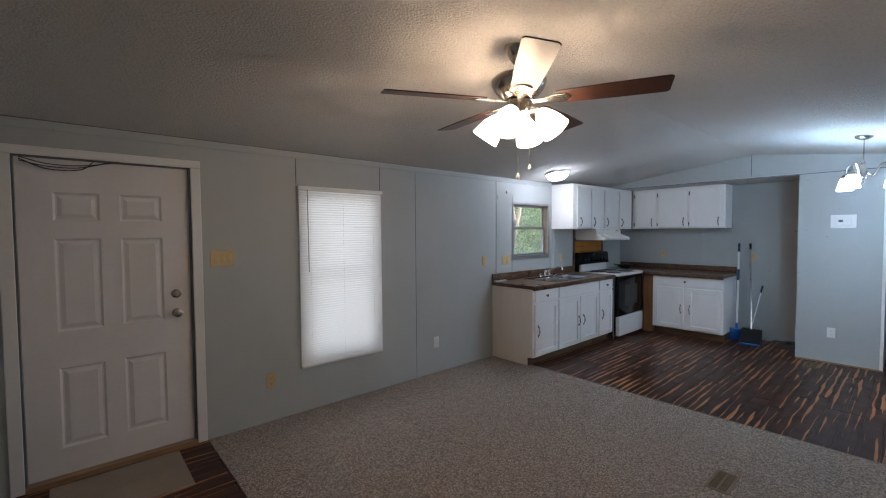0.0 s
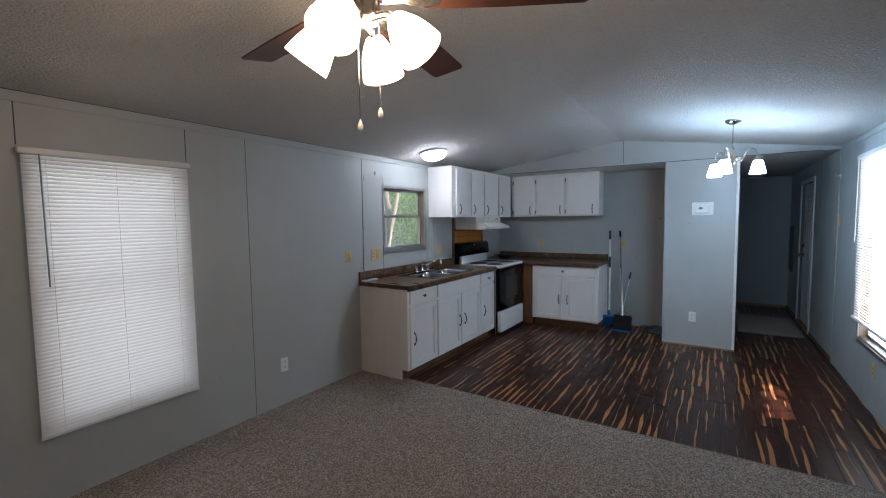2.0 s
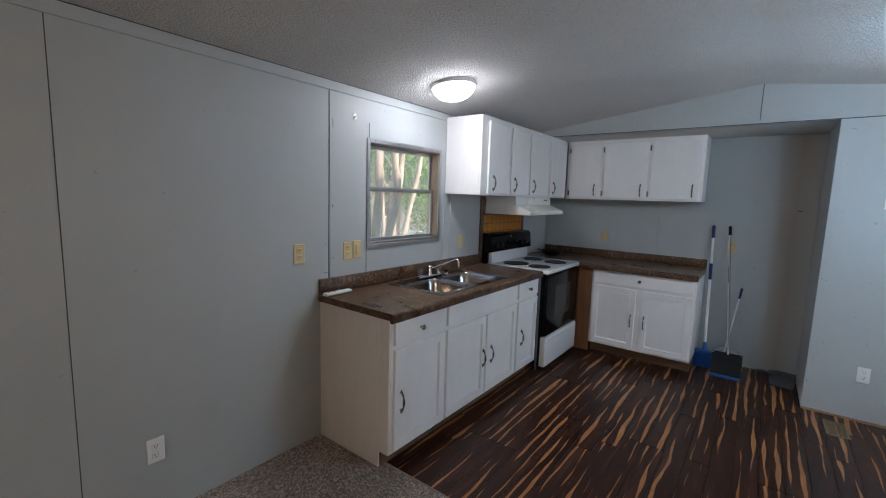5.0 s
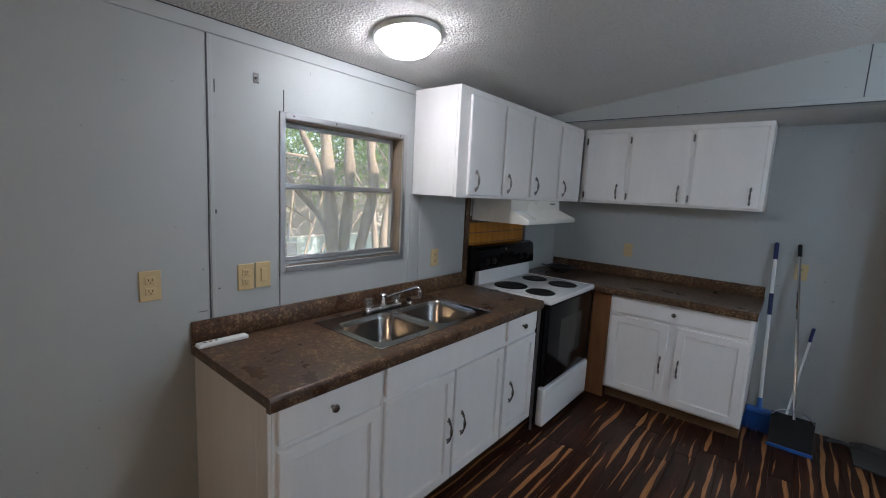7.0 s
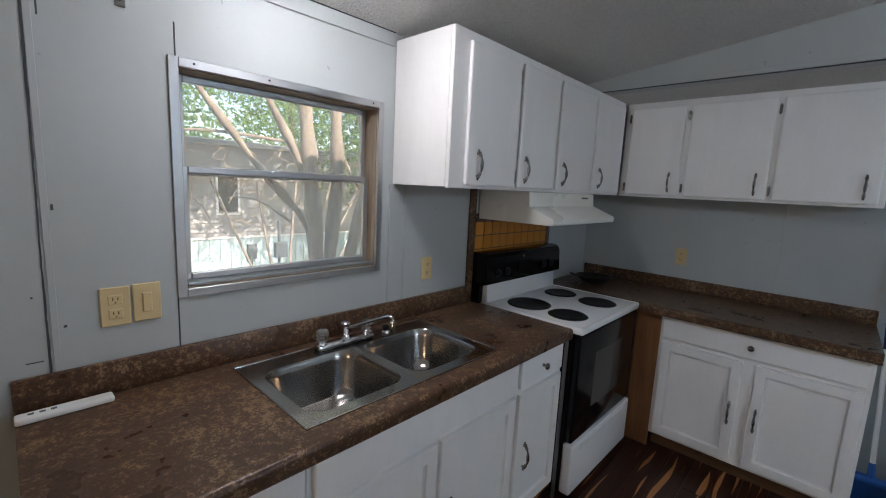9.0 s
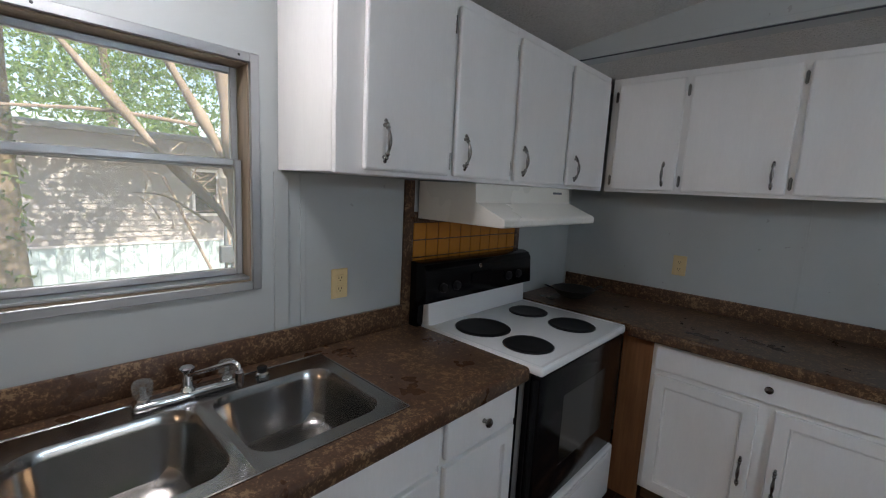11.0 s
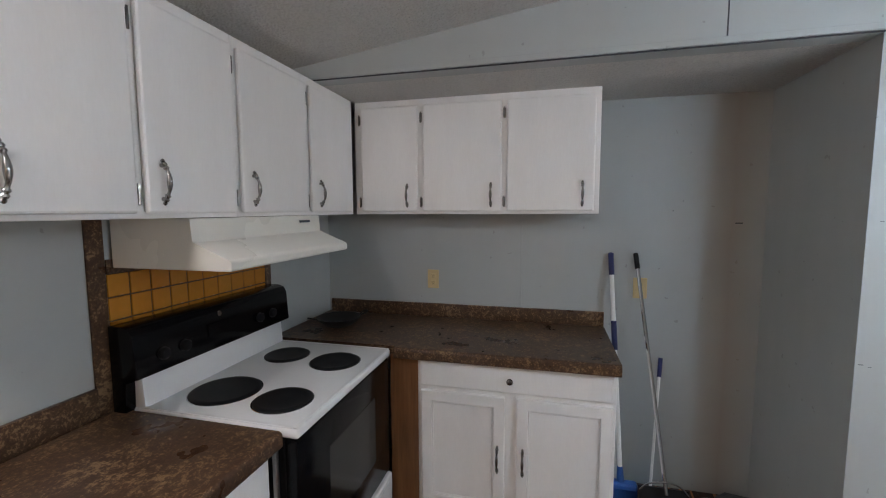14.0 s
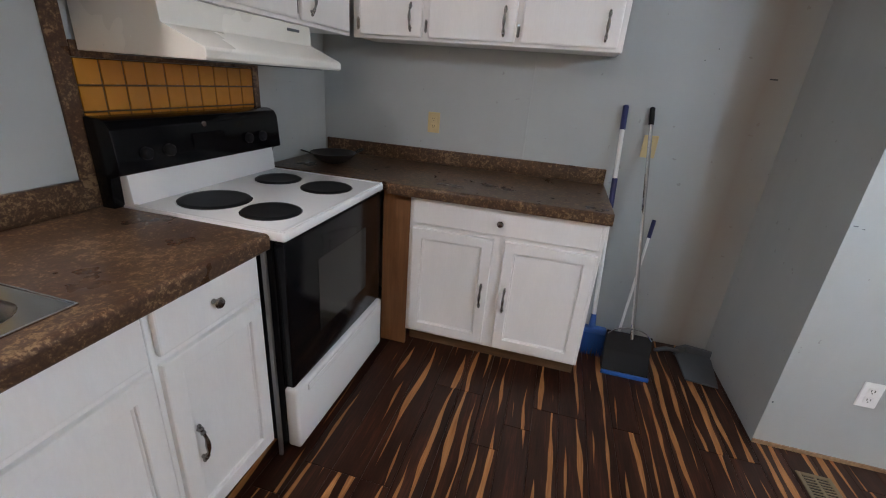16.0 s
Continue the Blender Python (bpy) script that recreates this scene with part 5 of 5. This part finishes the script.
for x, y, z, w in ((0.030, -0.046, 1.838, 0.0), (-0.048, -0.033, 1.786, 0.0)):
    ch = part("pull_chain", sweep([(FX + x, FY + y, 2.13), (FX + x, FY + y, z + 0.03)], 0.0017, 6), NICKEL, fan)
    part("chain_fob", lathe((FX + x, FY + y, z), [(0.003, 0), (0.008, 0.006), (0.009, 0.014), (0.005, 0.026), (0.002, 0.032)], 12), WHITE_TRIM, ch)

# ---- dome light ----
dome = thing("dome_light", (0.765, -0.43, 2.26), "round flush ceiling light with a lit glass dome", "ceiling light")
lean = Matrix.Rotation(math.atan2(EAVE - RIDGE, -RIDGE_Y) * -1, 4, "X").inverted()
dz = EAVE + (RIDGE - EAVE) * 0.43 / -RIDGE_Y
# white pan: the lamp's glare on a chrome ring, put into its colour
part("pan", lathe((0.765, -0.43, dz - 0.022), [(0.145, 0.0), (0.15, 0.01), (0.148, 0.03)], 36, lean), WHITE_PLASTIC, dome, smooth=True)
part("glass_dome", lathe((0.765, -0.43, dz - 0.022), [(0.134, 0.0), (0.125, -0.025), (0.10, -0.05), (0.06, -0.067), (0.02, -0.073), (0.003, -0.0735)], 36, lean), DOME, dome, "lit frosted glass dome", True)
part("finial", lathe((0.765, -0.43 - 0.012, dz - 0.107), [(0.003, 0), (0.008, 0.005), (0.006, 0.013)], 12), CHROME, dome)

# ---- chandelier ----
CX, CY = 1.34, -3.105
cz = EAVE + (RIDGE - EAVE) * (CY - Y1) / -RIDGE_Y
chand = thing("chandelier", (CX, CY, cz), "nickel three-arm chandelier with lit bell shades", "chandelier")
part("canopy", lathe((CX, CY, cz - 0.035), [(0.008, 0.0), (0.03, 0.006), (0.058, 0.022), (0.062, 0.04)], 24), NICKEL, chand, smooth=True)
part("chain", sweep([(CX, CY, 2.12), (CX, CY, cz - 0.03)], 0.004, 8), NICKEL, chand)
part("column", lathe((CX, CY, 1.93), [(0.004, 0.0), (0.014, 0.008), (0.010, 0.02), (0.024, 0.035), (0.026, 0.13), (0.012, 0.15), (0.016, 0.165), (0.006, 0.19), (0.004, 0.2)], 20), NICKEL, chand, smooth=True)
for k in range(3):
    a = radians(-78 + 120 * k)
    r = Vector((math.cos(a), math.sin(a), 0))
    c = Vector((CX, CY, 0))
    arm = part("arm", sweep(arc([c + r * 0.02 + Vector((0, 0, 2.015)), c + r * 0.06 + Vector((0, 0, 1.985)), c + r * 0.085 + Vector((0, 0, 2.03)), c + r * 0.12 + Vector((0, 0, 2.085)), c + r * 0.165 + Vector((0, 0, 2.075)), c + r * 0.185 + Vector((0, 0, 2.02))], 6), 0.0055, 8), NICKEL, chand, "curved nickel arm", True)
    part("socket", lathe(c + r * 0.185 + Vector((0, 0, 1.988)), [(0.030, -0.006), (0.034, 0.0), (0.024, 0.012), (0.022, 0.022), (0.010, 0.035)], 16), NICKEL, arm, smooth=True)
    part("shade", lathe(c + r * 0.185 + Vector((0, 0, 1.875)), [(0.058, 0.0), (0.054, 0.02), (0.045, 0.06), (0.034, 0.10), (0.024, 0.115), (0.003, 0.115)], 22), COOL, arm, "lit frosted bell shade", True)


# ---- outdoors ----
GROUND = -0.75
gm = bpy.data.meshes.new("ground")
gm.from_pydata([(-900, -900, GROUND), (900, -900, GROUND), (900, 900, GROUND), (-900, 900, GROUND)], [], [(0, 1, 2, 3)])
gm.materials.append(DIRT)
tagged(new("ground", gm), "bare ground strewn with dry leaves", "ground", kind="structure")


def leaves(name, centres, radius, count, size, material, parent, seed, label=""):
    """A crown of single leaves scattered in uneven clumps about some centres."""
    rng = np.random.default_rng(seed)
    cs = np.array(centres)[rng.integers(0, len(centres), count)]
    d = rng.normal(size=(count, 3))
    d /= np.linalg.norm(d, axis=1)[:, None]
    p = cs + d * (radius * rng.random(count) ** 0.45)[:, None] * np.array([1, 1, 0.75])
    u = rng.normal(size=(count, 3))
    u /= np.linalg.norm(u, axis=1)[:, None]
    w = np.cross(u, rng.normal(size=(count, 3)))
    w /= np.linalg.norm(w, axis=1)[:, None]
    s = (size * rng.uniform(0.6, 1.4, count))[:, None]
    v = np.stack([p - u * s, p + w * s * 0.42, p + u * s, p - w * s * 0.42], 1).reshape(-1, 3)
    if parent is not None:
        v = v - np.array(origin(parent))
    me = bpy.data.meshes.new(name)
    me.from_pydata(v.tolist(), [], np.arange(4 * count).reshape(-1, 4).tolist())
    me.materials.append(material)
    ob = new(name, me)
    ob.parent = parent
    return tagged(ob, label, kind="stuff")


def tree(name, stems, crown, label, bark, seed, leaf=0.06, count=5000, radius=1.0, limbs=()):
    t = thing(name, stems[0][0][0], label, "tree")
    for line, r0, r1 in stems:
        pts = arc(line, 5)
        n = len(pts)
        part("trunk", sweep(pts, [r0 + (r1 - r0) * k / (n - 1) + 0.008 * math.sin(k * 1.7) for k in range(n)], 10), bark, t, smooth=True)
    for line, r0, r1 in limbs:
        pts = arc(line, 4)
        n = len(pts)
        part("limb", sweep(pts, [r0 + (r1 - r0) * k / (n - 1) for k in range(n)], 7), bark, t)
    leaves("crown", crown, radius, count, leaf, LEAF, t, seed, "uneven crown of small green leaves")
    return t


G = GROUND
# crown centres from z 5 up are out of view, added to dapple the home
tree("crape_myrtle", [([(1.75, 1.4, G), (1.72, 1.4, 0.6), (1.655, 1.4, 1.55), (1.60, 1.4, 2.13), (1.5, 1.5, 3.6)], 0.07, 0.045), ([(1.8, 1.45, G), (1.80, 1.42, 0.6), (1.875, 1.4, 1.556), (1.875, 1.42, 2.16), (1.95, 1.5, 3.6)], 0.06, 0.04),
                      ([(1.85, 1.45, G), (1.95, 1.4, 0.7), (2.17, 1.4, 1.56), (2.12, 1.4, 2.05), (2.2, 1.5, 3.5)], 0.062, 0.04), ([(1.74, 1.36, G), (1.70, 1.4, 0.98), (1.24, 1.4, 1.66), (0.79, 1.4, 2.25), (0.4, 1.4, 2.9)], 0.030, 0.017),
                      ([(1.76, 1.44, G), (1.70, 1.45, 1.2), (1.575, 1.42, 1.67), (1.28, 1.4, 2.2), (1.0, 1.5, 2.9)], 0.036, 0.022)],
     [(1.4, 1.9, 3.9), (2.0, 1.8, 4.1), (0.9, 1.9, 3.8), (2.7, 1.9, 4.0), (1.8, 2.2, 5.0), (0.8, 2.2, 5.2), (2.7, 2.2, 5.4), (1.5, 3.2, 5.8), (2.8, 3.2, 6.4), (0.6, 3.3, 6.6), (3.6, 3.3, 7.4)], "multi-stemmed tree with pale smooth bark outside the window", BARK, 3, 0.045, 11000, 1.0,
     [([(1.46, 1.42, 1.82), (1.05, 1.45, 1.84), (0.75, 1.5, 1.82), (0.45, 1.5, 1.79), (0.15, 1.55, 1.80)], 0.012, 0.005), ([(2.1, 1.4, 1.5), (1.98, 1.5, 1.8), (2.0, 1.6, 2.2)], 0.014, 0.006), ([(1.5, 1.4, 1.25), (1.3, 1.5, 1.4), (1.15, 1.55, 1.42)], 0.009, 0.004)])
tree("crape_myrtle", [([(4.3, 3.6, G), (4.25, 3.5, 0.9), (4.5, 3.5, 2.2), (4.6, 3.5, 4.4)], 0.085, 0.05), ([(4.25, 3.6, G), (4.0, 3.45, 0.7), (3.85, 3.4, 1.9), (3.8, 3.3, 4.2)], 0.06, 0.04), ([(4.4, 3.65, G), (4.75, 3.6, 0.9), (5.2, 3.6, 2.4), (5.4, 3.6, 4.2)], 0.06, 0.04)],
     [(4.4, 3.5, 3.4), (3.8, 3.4, 3.8), (5.2, 3.6, 3.6), (4.8, 3.9, 3.0), (4.6, 3.6, 6.0), (5.6, 3.6, 6.8), (6.6, 3.6, 6.0), (4.2, 3.6, 7.4)], "multi-stemmed tree with pale smooth bark beside the home", BARK, 4, 0.045, 11000, 1.05,
     [([(4.4, 3.5, 1.9), (4.1, 3.7, 2.4), (4.0, 3.9, 2.8)], 0.02, 0.008)])
ivied = tree("ivy_covered_tree", [([(0.63, 7.2, G), (0.60, 7.2, 1.2), (0.61, 7.2, 3.0), (0.7, 7.2, 7.0)], 0.26, 0.17)], [(1.2, 7.2, 4.6), (0.2, 7.0, 4.4), (2.4, 7.4, 4.8), (1.0, 7.8, 5.4), (3.4, 7.3, 4.4), (-0.8, 7.2, 4.5)], "tall ivy-covered tree between two homes", DARK_BARK, 6, 0.052, 16000, 1.5)
# leaves added above the view so that sun falls dappled on the home
leaves("dapple_crown", [(0.5 + 0.4 * k + 0.3 * math.sin(3.1 * k), 5.2 + 0.9 * math.sin(2.3 * k), 6.4 + 0.9 * math.cos(1.7 * k)) for k in range(13)], 1.2, 6200, 0.10, LEAF, ivied, 9, "high boughs added out of view to dapple the ground and home")
leaves("ivy", [(0.61, 7.12, G + 0.25 * k) for k in range(14)], 0.33, 750, 0.06, IVY, ivied, 8, "ivy leaves on the trunk")
for n, (x, y, h) in enumerate(((-3.5, 13, 7), (3.0, 15.5, 8), (8, 14.5, 8), (13, 12, 8), (-8, 17, 9), (17, 17, 9), (7.2, 6.5, 6.5), (10, 9.0, 7), (9.8, 5.3, 2.9), (12.6, 7.4, 3.0))):
    tree("woodland_tree", [([(x, y, G), (x + 0.2, y, h * 0.4), (x - 0.2, y + 0.2, h)], 0.2, 0.09)],
         [(x + 1.6 * math.sin(2.1 * k + n), y + 1.3 * math.cos(1.7 * k), h * (0.33 + 0.09 * k)) for k in range(8)], "leafy woodland tree behind the neighbouring home", DARK_BARK, 20 + n, 0.065, 13000, 1.7)
leaves("far_woods", [(x, 24 + 3 * math.sin(x), z) for x in range(-34, 60, 3) for z in (0.5, 3.0, 5.5, 8.0)], 3.4, 42000, 0.22, FAR_LEAF, None, 40, "far green woodland behind the homes")["category"] = "woodland"

# the neighbouring home
NX0, NX1, NY0, NY1, NZ0, NZ1 = 0.29, 15.0, 9.3, 13.2, 0.08, 2.25
home = thing("mobile_home", (8.0, 11.2, GROUND), "tan lap-sided mobile home with pale teal skirting", "house")
part("wall", box(NX0, NY0, NZ0, NX1, NY1, NZ1), SIDING, home)
for k in range(19):
    z = NZ0 + 0.01 + k * 0.115
    part("siding_board", prism([(NY0, z), (NY0 - 0.034, z), (NY0 - 0.006, z + 0.112), (NY0, z + 0.112)], "x", NX0 - 0.01, NX1), SIDING, home)
part("skirting", box(NX0 + 0.02, NY0 - 0.006, GROUND, NX1, NY1, NZ0 - 0.035), SKIRT, home, "pale teal skirting")
for k in range(40):
    part("skirt_panel", box(NX0 + 0.03 + 0.24 * k, NY0 - 0.024, GROUND, NX0 + 0.26 + 0.24 * k, NY0 - 0.0065, NZ0 - 0.036, 0.006, 1), SKIRT, home)
part("skirt_rail", box(NX0 - 0.03, NY0 - 0.05, NZ0 - 0.035, NX1, NY1, NZ0 + 0.008), WHITE_TRIM, home)
part("roof", prism([(NY0 - 0.3, NZ1), (NY1 + 0.3, NZ1), (NY1 + 0.25, NZ1 + 0.09), ((NY0 + NY1) / 2, NZ1 + 0.30), (NY0 - 0.25, NZ1 + 0.09)], "x", NX0 - 0.3, NX1 + 0.3), ROOF, home)
part("corner_board", box(NX0 - 0.03, NY0 - 0.048, NZ0 + 0.01, NX0 + 0.09, NY0 - 0.036, NZ1), WHITE_TRIM, home)
for x0, x1, z0, z1 in ((3.60, 4.16, 0.62, 1.67), (9.5, 10.6, 0.7, 1.8)):
    w = part("window", box(x0, NY0 - 0.05, z0, x1, NY0 - 0.002, z1, 0.01), WHITE_TRIM, home)
    part("pane", box(x0 + 0.06, NY0 - 0.056, z0 + 0.06, x1 - 0.06, NY0 - 0.049, z1 - 0.06), OVEN_WINDOW, w)
part("meter_box", box(4.30, NY0 - 0.12, -0.50, 4.52, NY0 - 0.016, -0.12, 0.01), GREY_PLASTIC, home, "grey utility box")
part("conduit", sweep([(4.41, NY0 - 0.07, GROUND), (4.41, NY0 - 0.07, -0.5)], 0.02, 8), GREY_PLASTIC, home)
w = part("end_window", box(NX0 - 0.05, 10.6, 0.5, NX0 - 0.002, 11.4, 1.9, 0.01), WHITE_TRIM, home)
part("pane", box(NX0 - 0.056, 10.66, 0.56, NX0 - 0.049, 11.34, 1.84), OVEN_WINDOW, w)
steps = thing("concrete_step", (-0.5, 10.6, GROUND), "low grey concrete step beside the neighbouring home", "step")
part("block", box(-0.9, 10.1, GROUND, -0.1, 11.0, GROUND + 0.25, 0.02), ROOF, steps)

post = thing("utility_pedestal", (2.05, 2.75, GROUND), "grey utility pedestal on a post outside the window", "utility box")
part("post", sweep([(2.06, 2.78, GROUND), (2.06, 2.78, 1.12)], 0.016, 8), GREY_PLASTIC, post)
part("cabinet", box(1.99, 2.70, 0.74, 2.12, 2.765, 0.90, 0.008, 2), GREY_PLASTIC, post, "small grey plastic box")

# tree added to block the sun; the gap at HOLE lets one patch through
HOLE = Vector((1.55, -7.6, 3.93))
tree("sun_filter_tree", [([(0.2, -7.9, G), (0.3, -7.8, 1.5), (0.1, -7.7, 6.0)], 0.16, 0.08)], [tuple(HOLE + Vector((1.58 * math.cos(a), 0.3 * math.sin(3 * a), 1.58 * math.sin(a)))) for a in (math.tau * k / 11 for k in range(11))], "leafy tree added on the sunny side to filter the sun", DARK_BARK, 59, 0.09, 9000, 1.12)
twigs = thing("bare_shrub", (3.0, 4.6, GROUND), "tangle of bare sunlit twigs outside the kitchen window", "shrub")
rng = random.Random(77)
bm = bmesh.new()
for k in range(110):
    p = Vector((rng.uniform(1.8, 5.2), rng.uniform(4.0, 5.2), rng.uniform(0.9, 1.9)))
    q = p + Vector((rng.uniform(-0.5, 0.5), rng.uniform(-0.2, 0.2), rng.uniform(-0.15, 0.45)))
    m = (p + q) / 2 + Vector((rng.uniform(-0.1, 0.1), 0, rng.uniform(-0.1, 0.1)))
    sweep([p, m, q], [0.011, 0.008, 0.004], 4, bm)
tagged(part("twigs", bm, BARK, twigs), kind="stuff")
for k in range(6):
    x = 2.0 + 0.6 * k
    part("stem", sweep(arc([(3.0 + 0.1 * k, 4.6, GROUND), (0.5 * x + 1.5, 4.6, 0.3), (x, 4.6, 1.5)], 5), 0.018, 6), BARK, twigs)
# more trees added on the sunny side, to shade the windows there
for n, (x, y) in enumerate(((-2.1, -7.5), (5.2, -7.8), (8.0, -9.0), (-5.0, -9.0))):
    tree("sun_filter_tree", [([(x, y, G), (x + 0.1, y, 2.0), (x, y, 6.0)], 0.18, 0.08)], [(x + 1.5 * math.sin(2.3 * k), y + 0.8 * math.cos(1.9 * k), 2.6 + 0.55 * k) for k in range(8)], "leafy tree added on the sunny side to filter the sun", DARK_BARK, 60 + n, 0.11, 3600, 1.35)


# ---- pieces: tiles and floor boards ----
def shared_box(name, sx, sy, sz, bevel, material):
    me = bpy.data.meshes.new(name)
    bm = box(-sx / 2, -sy / 2, -sz, sx / 2, sy / 2, 0, bevel, 1)
    bm.to_mesh(me)
    bm.free()
    me.materials.append(material)
    return me


NCOL, PITCH = 10, (TX1 - TX0) / 10
tile_mesh = shared_box("tile", PITCH - 0.0055, PITCH - 0.0055, 0.006, 0.0016, TILE)
for c in range(NCOL):
    for r in range(6):
        ob = new("tile", tile_mesh)
        ob.parent = splash
        ob.rotation_euler = (math.pi / 2 + random.uniform(-0.008, 0.008), random.uniform(-0.006, 0.006), 0)
        ob.location = Vector((TX0 + PITCH * (c + 0.5), -0.0095, TZ1 - PITCH * (r + 0.5))) - splash.location

BOARD = 0.118
LENGTHS = (1.2, 0.9, 0.6, 0.4, 0.25)
board_mesh = {n: shared_box("plank", n - 0.001, BOARD - 0.001, 0.012, 0.0012, LAMINATE) for n in LENGTHS}
kitchen = tagged(new("floor"), "glossy dark striped laminate floor", "floor", kind="structure")
entry = tagged(new("entry_floor"), "dark striped laminate floor at the entry door", "floor", kind="structure")


def lay(parent, x0, x1, y0, y1, seed):
    """Boards along x in staggered rows; the last of a row takes the shortest board that reaches the end."""
    rng = random.Random(seed)
    y = y1 - BOARD / 2
    while y > y0 - BOARD / 2 + 0.02:
        x = x0 - rng.choice((0.0, 0.15, 0.0))
        first = True
        while x < x1 - 0.02:
            left = x1 - x
            n = rng.choice((1.2, 0.9, 0.6)) if first else 1.2
            if n > left + 0.1:
                n = next((m for m in LENGTHS[::-1] if m >= left - 0.005), 1.2)
            ob = new("plank", board_mesh[n])
            ob.parent = parent
            ob.location = (x + n / 2, y, rng.uniform(-0.0004, 0.0004))
            x += n
            first = False
        y -= BOARD


lay(kitchen, CARPET_X, HALL_X, Y1, 0.0, 11)
lay(entry, X0, ENTRY_X - 0.02, ENTRY_Y, 0.0, 12)
